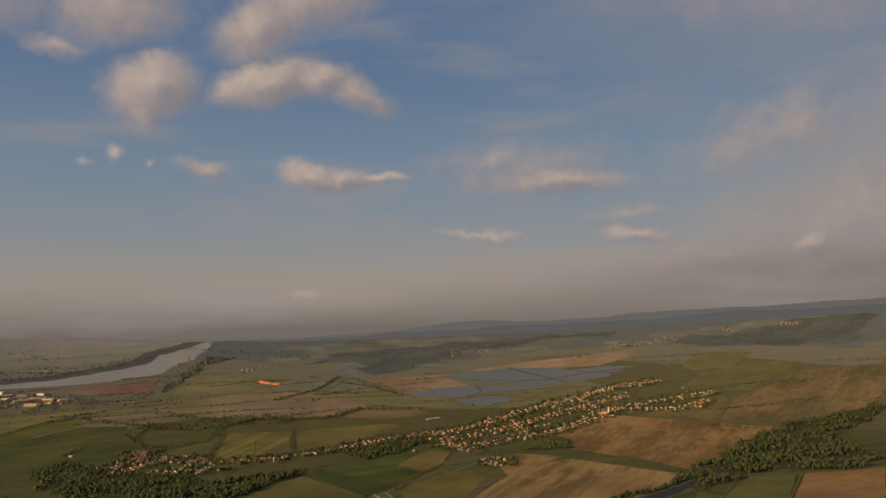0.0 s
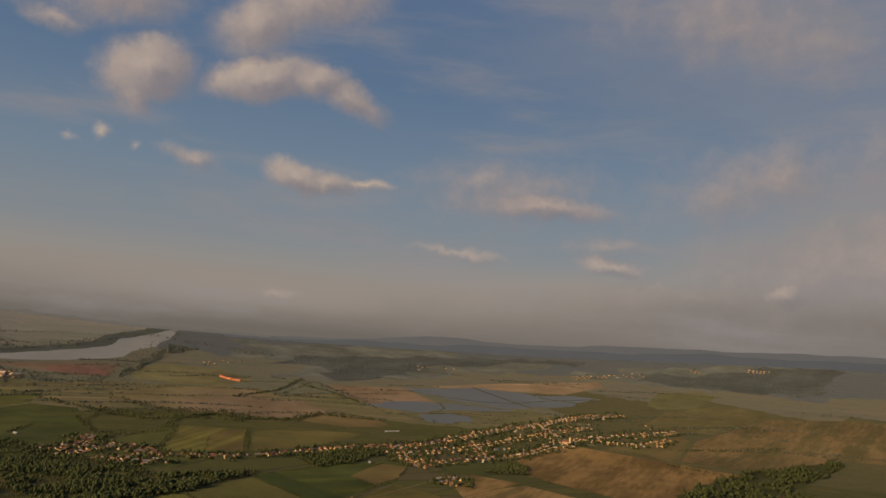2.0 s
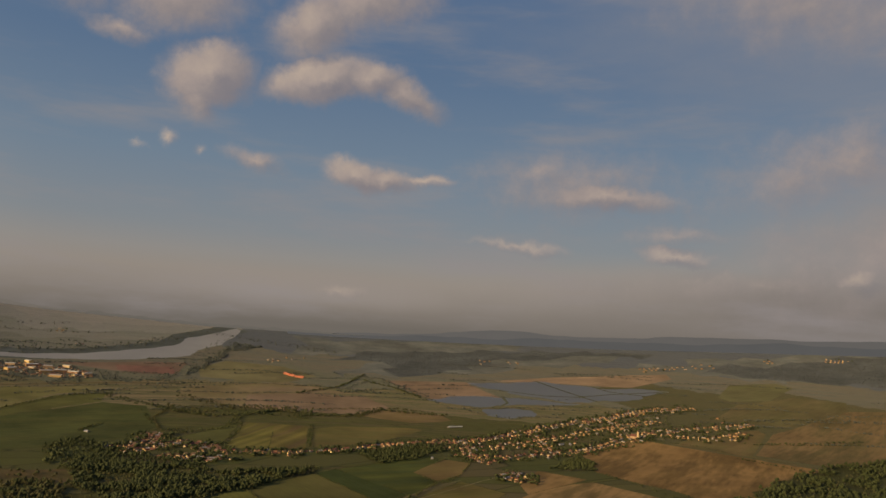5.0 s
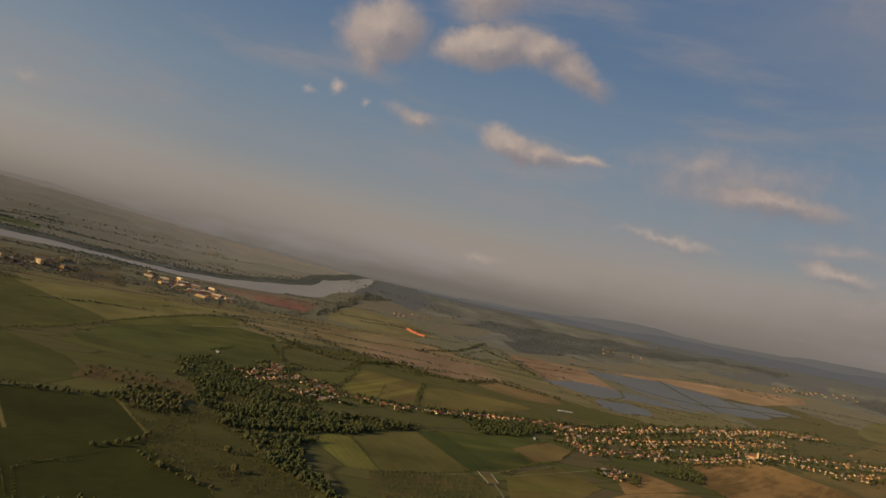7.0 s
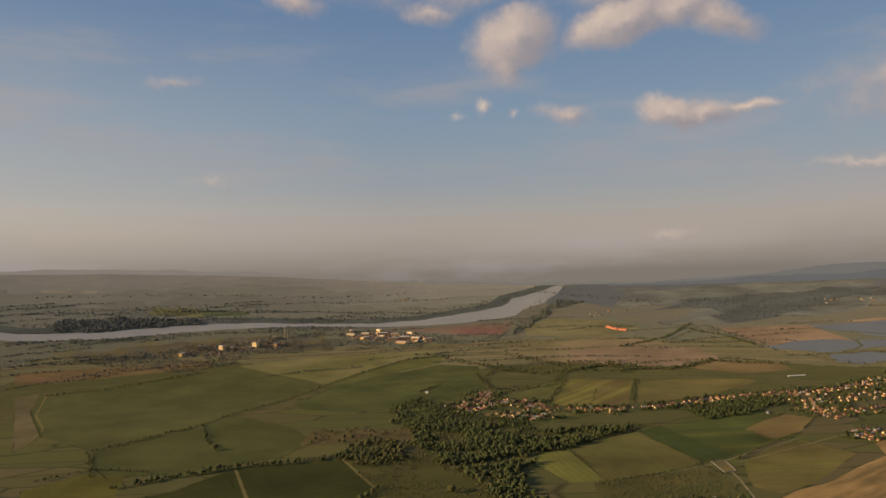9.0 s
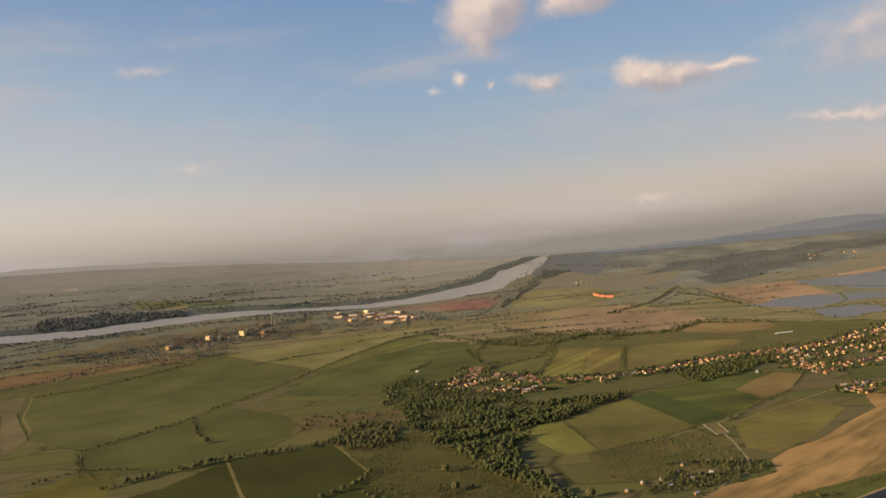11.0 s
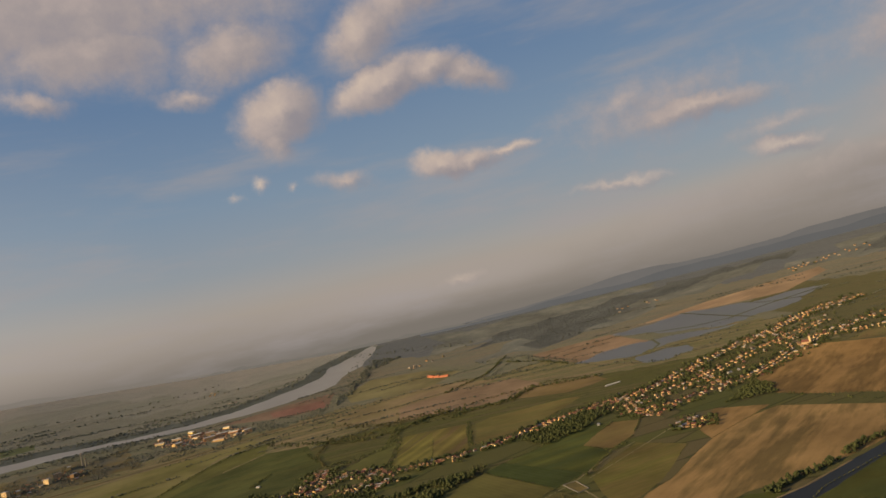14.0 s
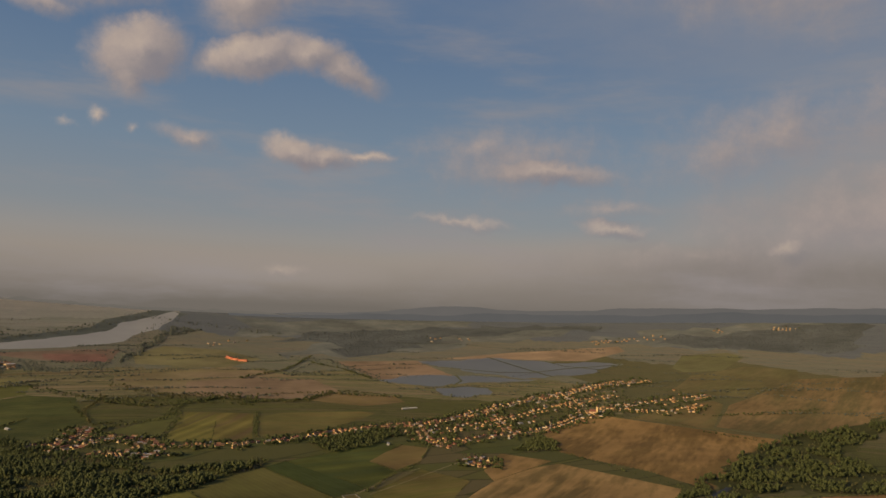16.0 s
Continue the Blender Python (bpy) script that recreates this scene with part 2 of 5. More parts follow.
def simple(name, colour, rough=0.8, scale=0.6, amount=0.35, metal=0.0, spec=0.3, per_object=0.0):
    m, n = material(name)
    at = n.add("ShaderNodeTexCoord").outputs["Object"]
    grain = n.noise(at, scale, 4.0, 0.65)[0]
    fine = n.noise(at, scale * 7, 3.0, 0.6)[0]
    c = n.mix(n.math("MULTIPLY", grain, amount * 1.6), rgba(colour), rgba(colour, 0.55))
    c = n.mix(n.math("MULTIPLY", fine, amount), c, rgba(colour, 1.25))
    if per_object:
        rnd = n.add("ShaderNodeObjectInfo").outputs["Random"]
        hsv = n.add("ShaderNodeHueSaturation", (("Color", c),))
        n.tree.links.new(n.math("MULTIPLY_ADD", rnd, per_object, 1.0 - per_object / 2), hsv.inputs["Value"])
        n.tree.links.new(n.math("MULTIPLY_ADD", rnd, 0.04, 0.48), hsv.inputs["Hue"])
        c = hsv.outputs[0]
    b = principled(n, c, rough, fine, spec, 0.0, 0.05)
    b.inputs["Metallic"].default_value = metal
    return m


def leaf_material(name, low, high):
    m, n = material(name)
    at = n.add("ShaderNodeTexCoord").outputs["Object"]
    rnd = n.add("ShaderNodeNewGeometry").outputs["Random Per Island"]
    stand = n.noise(at, 0.02, 3.0)[0]
    leafy = n.noise(at, 1.1, 4.0, 0.7)[0]
    c = n.mix(n.math("MULTIPLY_ADD", rnd, 0.55, n.math("MULTIPLY_ADD", stand, 0.9, -0.2)), rgba(low), rgba(high))
    c = n.mix(n.math("MULTIPLY", leafy, 0.6), c, rgba(low, 0.6))
    principled(n, c, 0.75, leafy, 0.15, 0.0, 0.5)
    return m


LEAF = leaf_material("leaves_green", (0.044, 0.054, 0.017), (0.100, 0.104, 0.032))
LEAF_DARK = leaf_material("leaves_dark", (0.034, 0.043, 0.013), (0.078, 0.085, 0.026))
LEAF_DRY = leaf_material("leaves_olive", (0.058, 0.056, 0.019), (0.116, 0.104, 0.036))
# next two: leaves for distant trees, paled and greyed to stand for haze
LEAF_FAR_HAZE = leaf_material("leaves_far_haze", (0.082, 0.090, 0.066), (0.118, 0.122, 0.090))
LEAF_HILL_HAZE = leaf_material("leaves_hill_haze", (0.084, 0.091, 0.082), (0.104, 0.109, 0.096))
BARK = simple("bark", (0.09, 0.07, 0.05), 0.9, 2.0)
# white and cream walls carry the low sun's orange in their base colour
WALLS = [simple("render_white_sunwarm", (0.54, 0.365, 0.185), 0.8, 0.4, 0.25, per_object=0.9), simple("render_cream_sunwarm", (0.48, 0.285, 0.115), 0.8, 0.4, 0.25, per_object=0.9), simple("render_grey", (0.30, 0.27, 0.23), 0.85, 0.4, 0.3, per_object=0.3)]
ROOFS = [simple("tile_red", (0.195, 0.082, 0.046), 0.75, 0.8, 0.4, per_object=0.8), simple("tile_brown", (0.135, 0.085, 0.052), 0.75, 0.8, 0.4, per_object=0.8), simple("sheet_grey", (0.26, 0.25, 0.24), 0.5, 0.5, 0.3, per_object=0.5)]
GLASS = simple("window_dark", (0.03, 0.035, 0.04), 0.15, 0.5, 0.1, spec=0.6)
WOOD = simple("door_wood", (0.16, 0.09, 0.05), 0.7)
BRICK = simple("chimney_brick", (0.33, 0.17, 0.11), 0.85, 0.8)
CONCRETE = simple("concrete", (0.22, 0.20, 0.155), 0.85, 0.3)
PALE_SHEET = simple("sheet_pale", (0.55, 0.50, 0.41), 0.55, 0.3, 0.3, per_object=0.4)
ORANGE = simple("orange_sheet", (0.52, 0.17, 0.075), 0.6, 0.2, 0.2)
TRACK = field_material("track_dust", (0.26, 0.205, 0.115), (0.19, 0.16, 0.075))

# ---- the ground: a flat valley floor, bent up to a rim to fit the camera's view ----
MID_X, MID_Y, RIM, FLAT, EDGE = 16.0, 112.0, 358.0, 2400.0, 4700.0


# heading, and degrees of the rim over eye height, set to fit the camera's view
RIM_AT = (-50, -30, -20, -10, 0, 10, 20, 30, 40, 50, 75)
RIM_UP = (0.75, 0.5, 0.1, -0.35, -0.6, -0.75, -0.7, -0.2, 0.5, 0.9, 1.1)


def heading(x, y):
    return np.degrees(np.arctan2(-(np.asarray(x, float) - MID_X), np.asarray(y, float) - MID_Y))


def rim_height(a):
    return RIM + EDGE * np.tan(np.radians(np.interp(a, RIM_AT, RIM_UP)))


def land(x, y):
    """The ground's height at x, y (numbers or arrays)."""
    r = np.hypot(np.asarray(x, float) - MID_X, np.asarray(y, float) - MID_Y)
    q = np.clip((r - FLAT) / (EDGE - FLAT), 0, 1)
    return rim_height(heading(x, y)) * q ** 1.6


def inside(x, y, poly):
    hit = np.zeros(x.shape, bool)
    for (ax, ay), (bx, by) in zip(poly, poly[1:] + poly[:1]):
        if ay == by:
            continue
        cross = (ay > y) != (by > y)
        hit ^= cross & (x < (bx - ax) * (y - ay) / (by - ay) + ax)
    return hit


def to_line(x, y, line):
    """Each point's distance to a line of points."""
    best = np.full(x.shape, 1e9)
    for (ax, ay), (bx, by) in zip(line, line[1:]):
        ux, uy = bx - ax, by - ay
        k = np.clip(((x - ax) * ux + (y - ay) * uy) / (ux * ux + uy * uy), 0, 1)
        best = np.minimum(best, np.hypot(x - ax - k * ux, y - ay - k * uy))
    return best


def mesh_of(name, verts, faces, mats, index=None):
    """A mesh from numpy arrays; all faces have the same number of corners."""
    me = bpy.data.meshes.new(name)
    verts, faces = np.asarray(verts, np.float32), np.asarray(faces, np.int32)
    me.vertices.add(len(verts))
    me.vertices.foreach_set("co", verts.ravel())
    me.loops.add(faces.size)
    me.loops.foreach_set("vertex_index", faces.ravel())
    me.polygons.add(len(faces))
    me.polygons.foreach_set("loop_start", np.arange(0, faces.size, faces.shape[1], dtype=np.int32))
    for m in mats:
        me.materials.append(m)
    if index is not None:
        me.polygons.foreach_set("material_index", np.asarray(index, np.int32))
    me.update(calc_edges=True)
    return me


# river's base colour is lightened to make up for weak sky reflection
SMOOTH_WATER = water_material("river_water", (0.205, 0.194, 0.160), 0.55)
POND_WATER = water_material("pond_water", (0.098, 0.100, 0.090), 0.5, 1.4)
STREAM_WATER = water_material("stream_water", (0.016, 0.017, 0.016), 0.3, 1.09)

REGIONS = []   # name, label, category, material, outline or test


def wander(x, y, size):
    dx = math.sin(x / 61.0 + y / 37.0) * 0.5 + math.sin(x / 23.0 - y / 29.0) * 0.3 + math.sin(y / 11.0 + x / 13.0) * 0.2
    dy = math.sin(y / 53.0 - x / 41.0) * 0.5 + math.sin(y / 19.0 + x / 31.0) * 0.3 + math.sin(x / 9.0 - y / 12.0) * 0.2
    return x + size * dx, y + size * dy


def ragged(poly, size):
    """An outline that no plough drew: its sides wander by about size."""
    out = []
    for (ax, ay), (bx, by) in zip(poly, poly[1:] + poly[:1]):
        n = max(1, int(math.hypot(bx - ax, by - ay) / max(12.0, size)))
        out += [wander(ax + (bx - ax) * k / n, ay + (by - ay) * k / n, size) for k in range(n)]
    return out


def field(poly, label, mat, name="field", category="field", wild=1.5):
    REGIONS.append((name, label, category, mat, ragged(poly, wild)))


def ribbon(line, width):
    """The outline of a band along a line."""
    left, right = [], []
    for k, (x, y) in enumerate(line):
        (ax, ay), (bx, by) = line[max(0, k - 1)], line[min(len(line) - 1, k + 1)]
        d = math.hypot(bx - ax, by - ay)
        nx, ny = -(by - ay) / d * width / 2, (bx - ax) / d * width / 2
        left.append((x + nx, y + ny)), right.append((x - nx, y - ny))
    return left + right[::-1]


def strip(line, width, label, mat, name, category):
    REGIONS.append((name, label, category, mat, ribbon(line, width)))


GREEN, GREEN2, DARKGREEN = (0.098, 0.098, 0.029), (0.134, 0.128, 0.038), (0.062, 0.076, 0.023)
OLIVE, TAN, SAND, BROWN, RED = (0.155, 0.115, 0.040), (0.285, 0.165, 0.054), (0.45, 0.275, 0.105), (0.195, 0.120, 0.058), (0.21, 0.095, 0.06)
# colours for distant fields and woods, greyed and lightened to hold haze
HAZY_OLIVE, HAZY_GREEN, HAZY_BROWN, HAZY_TAN = (0.206, 0.172, 0.074), (0.146, 0.150, 0.062), (0.246, 0.172, 0.104), (0.335, 0.235, 0.130)
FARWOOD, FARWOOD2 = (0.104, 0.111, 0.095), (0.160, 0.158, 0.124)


def uneven(x, y, size=400.0):
    """A gentle wander for the edges of the large zones."""
    return size * (np.sin(x / 310.0 + y / 470.0) * 0.5 + np.sin(x / 130.0 - y / 190.0) * 0.3 + np.sin(x / 57.0 + y / 83.0) * 0.2)


BANK = sorted((math.hypot(x - MID_X, y - MID_Y), float(heading(x, y))) for x, y in [(-2906, 2144), (-2764, 2291), (-2632, 2460), (-2517, 2665), (-2364, 2855), (-2187, 3040), (-1961, 3172), (-1745, 3330), (-1575, 3473), (-1438, 3645), (-1361, 3783), (-1386, 3911), (-1334, 4082), (-1332, 4309), (-1348, 4519)])
BANK_R, BANK_AT = [b[0] for b in BANK], [b[1] for b in BANK]


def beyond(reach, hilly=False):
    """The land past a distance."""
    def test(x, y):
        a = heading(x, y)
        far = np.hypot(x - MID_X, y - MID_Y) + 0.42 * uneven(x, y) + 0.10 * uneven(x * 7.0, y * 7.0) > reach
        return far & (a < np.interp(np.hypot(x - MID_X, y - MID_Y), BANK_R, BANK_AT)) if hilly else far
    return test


def ground_material(name, tones, dull, turn, long=280.0):
    """Open land: a patchwork of meadow, stubble and tilled plots."""
    m, n = material(name)
    at = n.add("ShaderNodeTexCoord").outputs["Object"]
    skew = n.add("ShaderNodeMapping", (("Vector", at), ("Rotation", (0, 0, radians(turn))), ("Scale", (long, 95.0, 1.0))))
    skew.vector_type = "TEXTURE"
    skew = skew.outputs[0]
    plots = n.add("ShaderNodeTexVoronoi", (("Vector", skew), ("Scale", 1.0), ("Randomness", 0.85)))
    edge = n.add("ShaderNodeTexVoronoi", (("Vector", skew), ("Scale", 1.0), ("Randomness", 0.85)))
    edge.feature = "DISTANCE_TO_EDGE"
    tone = n.add("ShaderNodeSeparateColor", ((0, plots.outputs["Color"]),)).outputs[0]
    c = n.ramp(tone, [(k / (len(tones) - 1), t) for k, t in enumerate(tones)])
    big = n.noise(at, 0.006, 4.0, 0.6)[0]
    mid = n.noise(at, 0.05, 4.0, 0.65)[0]
    fine = n.noise(at, 0.4, 3.0, 0.7)[0]
    c = n.mix(n.math("MULTIPLY", big, 0.22), c, rgba(dull))
    c = n.mix(n.math("MULTIPLY", mid, 0.28), c, rgba(dull, 0.8))
    c = n.mix(n.math("MULTIPLY", fine, 0.34), c, rgba(dull, 0.6))
    rough_edge = n.math("MULTIPLY_ADD", mid, 0.03, edge.outputs["Distance"])
    bank = n.add("ShaderNodeMapRange", ((0, rough_edge), (1, 0.02), (2, 0.05), (3, 0.72), (4, 0.0))).outputs[0]
    c = n.mix(bank, c, rgba(dull, 0.42))
    principled(n, c, 0.8, n.math("ADD", mid, fine), 0.04, 0.0, 1.5)
    return m


# tones turn paler and greyer zone by zone: haze put into the ground colour
PLAIN_TONES = [HAZY_GREEN, HAZY_OLIVE, (0.115, 0.120, 0.045), HAZY_BROWN, HAZY_GREEN, HAZY_TAN, HAZY_GREEN]
FAR_HAZE_TONES = [(0.250, 0.230, 0.172), (0.155, 0.162, 0.118), (0.200, 0.205, 0.128), (0.240, 0.205, 0.152), (0.160, 0.166, 0.122), (0.275, 0.246, 0.184), (0.178, 0.180, 0.132)]
EDGE_HAZE_TONES = [(0.300, 0.278, 0.214), (0.188, 0.196, 0.146), (0.245, 0.245, 0.172), (0.285, 0.248, 0.194), (0.190, 0.194, 0.146)]
RIM_HAZE_TONES = [(0.320, 0.296, 0.240), (0.250, 0.246, 0.192), (0.290, 0.272, 0.214), (0.248, 0.240, 0.190)]
FOOT_HAZE_TONES = [(0.178, 0.172, 0.122), (0.215, 0.180, 0.100), (0.138, 0.146, 0.112), (0.235, 0.175, 0.115), (0.160, 0.162, 0.116)]
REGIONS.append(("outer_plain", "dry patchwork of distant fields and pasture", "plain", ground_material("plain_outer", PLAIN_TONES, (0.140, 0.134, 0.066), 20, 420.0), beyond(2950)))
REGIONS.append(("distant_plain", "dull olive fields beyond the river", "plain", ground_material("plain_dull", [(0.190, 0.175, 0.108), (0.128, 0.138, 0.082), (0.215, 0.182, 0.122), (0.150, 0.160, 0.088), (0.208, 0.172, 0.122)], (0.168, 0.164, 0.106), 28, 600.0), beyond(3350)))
REGIONS.append(("distant_plain", "pale grey green fields in long strips", "plain", ground_material("plain_distant", FAR_HAZE_TONES, (0.190, 0.186, 0.136), 32, 750.0), beyond(3750)))
REGIONS.append(("valley_edge", "pale straw coloured land along the horizon", "plain", ground_material("plain_edge", EDGE_HAZE_TONES, (0.225, 0.218, 0.165), 35, 700.0), beyond(4150)))
REGIONS.append(("valley_edge", "bleached dry grassland on the farthest rise", "plain", ground_material("plain_rim", RIM_HAZE_TONES, (0.275, 0.258, 0.208), 38, 800.0), beyond(4400)))
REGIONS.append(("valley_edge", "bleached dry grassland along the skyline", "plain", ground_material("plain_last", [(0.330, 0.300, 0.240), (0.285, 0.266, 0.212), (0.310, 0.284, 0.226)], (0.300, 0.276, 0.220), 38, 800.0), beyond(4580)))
REGIONS.append(("open_slope", "olive brown open land below the woods", "plain", ground_material("plain_slope", [(0.116, 0.112, 0.048), (0.140, 0.118, 0.054), (0.104, 0.108, 0.044), (0.158, 0.124, 0.062), (0.112, 0.110, 0.046)], (0.104, 0.098, 0.044), 40, 380.0), lambda x, y: (heading(x, y) + 0.01 * uneven(x, y) < -11) & (np.hypot(x - MID_X, y - MID_Y) + 0.2 * uneven(x, y) > 2600)))
REGIONS.append(("hill_foot", "dull mixed fields and woods below the hills", "plain", ground_material("foot_near", FOOT_HAZE_TONES, (0.140, 0.140, 0.098), -12, 500.0), beyond(3700, True)))
REGIONS.append(("hill_foot", "wooded land along the foot of hills", "plain", ground_material("foot_far", [(0.120, 0.130, 0.130), (0.155, 0.156, 0.140), (0.107, 0.117, 0.120), (0.130, 0.136, 0.128)], (0.118, 0.126, 0.124), -12, 600.0), beyond(4120, True)))
# distant woodland floors: haze is mixed into their grey green
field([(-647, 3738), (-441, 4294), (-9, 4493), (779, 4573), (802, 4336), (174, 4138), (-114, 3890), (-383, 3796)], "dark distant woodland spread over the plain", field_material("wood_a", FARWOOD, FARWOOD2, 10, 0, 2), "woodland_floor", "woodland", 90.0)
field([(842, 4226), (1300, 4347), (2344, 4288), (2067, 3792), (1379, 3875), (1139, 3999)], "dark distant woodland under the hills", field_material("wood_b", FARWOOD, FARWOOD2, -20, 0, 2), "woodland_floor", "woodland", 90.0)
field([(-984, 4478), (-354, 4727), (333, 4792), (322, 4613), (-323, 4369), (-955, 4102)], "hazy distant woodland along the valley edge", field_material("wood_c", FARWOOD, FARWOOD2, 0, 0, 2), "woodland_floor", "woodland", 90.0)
HILL_WOOD = [(-383, 3812), (-194, 3878), (28, 4105), (183, 4317), (674, 4488), (981, 4415), (1007, 4535), (521, 4575), (25, 4531), (-598, 4301), (-683, 4086), (-415, 4077)]
PLAIN_WOOD = [(1207, 4100), (1427, 3898), (1665, 3806), (2024, 3671), (2273, 4120), (2006, 4240), (1528, 4175), (1271, 4216)]
# floors toned like the greyed leaves above them, haze included in the colour
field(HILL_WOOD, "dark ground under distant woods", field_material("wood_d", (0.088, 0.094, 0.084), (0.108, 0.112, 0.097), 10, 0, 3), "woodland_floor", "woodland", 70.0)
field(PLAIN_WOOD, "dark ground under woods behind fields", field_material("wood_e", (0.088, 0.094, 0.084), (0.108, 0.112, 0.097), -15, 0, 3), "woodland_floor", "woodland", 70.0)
field([(-2451, 2067), (-2210, 2444), (-1787, 2730), (-1996, 3037), (-2200, 2851), (-2438, 2459), (-2582, 2172)], "rough dark ground under riverside trees", field_material("scrub_a", FARWOOD, OLIVE, 30, 0, 1), "scrub", "scrub", 50.0)
field([(-2369, 1768), (-2179, 2056), (-2026, 2307), (-2087, 2373), (-2406, 2008), (-2510, 1867)], "greyish fallow strip beside the railway line", field_material("fallow_a", OLIVE, BROWN, 40, 0, 3))
field([(-2229, 1671), (-2205, 1739), (-2027, 1583), (-1672, 1361), (-1572, 1221)], "bare sandy field with a worn track", field_material("sand_a", (0.150, 0.112, 0.060), (0.120, 0.100, 0.045), 50, 0, 3))
field([(-2183, 1732), (-2133, 1900), (-2049, 2060), (-1937, 2359), (-1500, 2262), (-1430, 1977), (-1420, 1768), (-1392, 1611), (-1405, 1295), (-1672, 1361), (-2027, 1583)], "broad even green wheat field", field_material("wheat_a", (0.096, 0.096, 0.031), (0.084, 0.086, 0.027), 60, 26, 2, 0.6, 0.12))
field([(-1396, 1287), (-1376, 1595), (-1408, 1755), (-1143, 1657), (-993, 1543), (-971, 1395), (-1081, 1226), (-1176, 1139), (-1281, 1193)], "green pasture between dark hedgerows", field_material("wheat_b", (0.084, 0.085, 0.026), (0.070, 0.074, 0.022), 30, 0, 2, 0.7))
# wheat n, c, d and l: base colour darkened to stand in for cloud shade
field([(-1125, 937), (-1032, 1037), (-991, 1121), (-997, 1297), (-842, 1429), (-656, 1263), (-633, 1213), (-446, 1106), (-405, 996), (-509, 902), (-567, 869), (-823, 750)], "dark green crop on both sides of a track", field_material("wheat_n", (0.050, 0.051, 0.012), (0.041, 0.045, 0.010), 50, 22, 2, 0.7, 0.15))
field([(-799, 1385), (-775, 1542), (-664, 1509), (-532, 1404), (-404, 1271), (-270, 1160), (-300, 1000), (-405, 996), (-446, 1106), (-633, 1213), (-656, 1263), (-842, 1429)], "dark green rough pasture below the wood", field_material("pasture_a", (0.062, 0.064, 0.018), (0.078, 0.070, 0.022), 40, 0, 2, 1.4), "pasture", "pasture", 14.0)
field([(-997, 1297), (-842, 1429), (-656, 1263), (-627, 1123), (-768, 1081)], "dull green crop field with smooth surface", field_material("wheat_c", (0.050, 0.051, 0.012), (0.041, 0.045, 0.010), 50, 22, 2, 0.7, 0.2))
field([(-1125, 937), (-1032, 1037), (-991, 1121), (-935, 1213), (-569, 863), (-652, 832), (-765, 802), (-823, 750)], "dull green crop field beside a farm track", field_material("wheat_d", (0.050, 0.051, 0.012), (0.041, 0.045, 0.010), 50, 22, 2, 0.7, 0.2))
field([(-665, 973), (-633, 1213), (-446, 1106), (-405, 996), (-509, 902), (-567, 869)], "dull green pasture with shrubs along its edges", field_material("wheat_l", (0.050, 0.051, 0.012), (0.041, 0.045, 0.010), 50, 0, 2, 0.9))
field([(-1254, 1018), (-1251, 1152), (-1160, 1171), (-1051, 1051), (-1150, 953)], "green pasture beyond a copse", field_material("wheat_m", (0.088, 0.082, 0.017), (0.112, 0.100, 0.022), 30, 0, 2, 0.9))
field([(-1083, 1644), (-876, 1749), (-760, 1644), (-796, 1604), (-917, 1541), (-988, 1494)], "reddish brown rough grassland by the wood", field_material("scrub_b", (0.138, 0.092, 0.042), (0.105, 0.090, 0.032), 20, 0, 2, 1.4), "rough_grassland", "grassland", 12.0)
field([(-1431, 2213), (-1392, 2432), (-1273, 2730), (-1125, 2754), (-952, 2434), (-939, 2292), (-965, 2109), (-1026, 1985), (-1132, 1891), (-1279, 1885), (-1376, 1962)], "deep green field sloping to the village", field_material("wheat_e", DARKGREEN, GREEN, 40, 30, 3, 1, 0.15))
field([(-1480, 2290), (-1453, 2745), (-1336, 2899), (-1282, 2739), (-1397, 2440), (-1417, 2231)], "bright green strip of young crop", field_material("wheat_f", GREEN2, GREEN, 60, 0, 3))
field([(-1949, 2373), (-1754, 2681), (-1431, 2947), (-1360, 2916), (-1468, 2762), (-1479, 2265), (-1537, 2299)], "yellowish green meadow with pale streaks", field_material("meadow_a", HAZY_OLIVE, GREEN2, 60, 0, 4))
field([(-1241, 3550), (-1184, 3766), (-904, 3781), (-716, 3649), (-818, 3431), (-1166, 3381)], "olive green pasture below the orange halls", field_material("meadow_b", (0.195, 0.165, 0.078), (0.165, 0.148, 0.066), 60, 0, 3))
field([(-1175, 3190), (-801, 3463), (-494, 3350), (-664, 3282), (-884, 3133), (-829, 2910), (-1096, 2985)], "pale brown fallow field", field_material("fallow_b", HAZY_BROWN, HAZY_OLIVE, 20, 0, 4))
field([(-884, 3133), (-664, 3282), (-444, 3312), (-306, 3121), (-412, 2948), (-667, 2906), (-822, 2910)], "reddish brown ploughed field", field_material("plough_a", HAZY_BROWN, (0.22, 0.155, 0.09), 20, 0, 4))
field([(-333, 3095), (-101, 3061), (-62, 2961), (-198, 2868), (-390, 2926)], "brown ploughed strip by a hedge", field_material("plough_b", (0.19, 0.13, 0.065), OLIVE, 20, 0, 4))
field([(-747, 2640), (-644, 2656), (-538, 2196), (-650, 2165)], "narrow green allotment strips behind houses", field_material("strips_a", (0.225, 0.200, 0.046), (0.120, 0.095, 0.036), 84, 40, 14, 3.0, 0.95))
field([(-644, 2656), (-532, 2661), (-444, 2228), (-538, 2196)], "yellow green allotment strips behind houses", field_material("strips_b", (0.215, 0.180, 0.046), (0.130, 0.092, 0.040), 84, 52, 14, 3.0, 0.95))
field([(-507, 2613), (-448, 2703), (-208, 2776), (-155, 2752), (-290, 2402), (-441, 2272)], "yellow green meadow behind the village", field_material("meadow_c", GREEN2, OLIVE, 20, 0, 4))
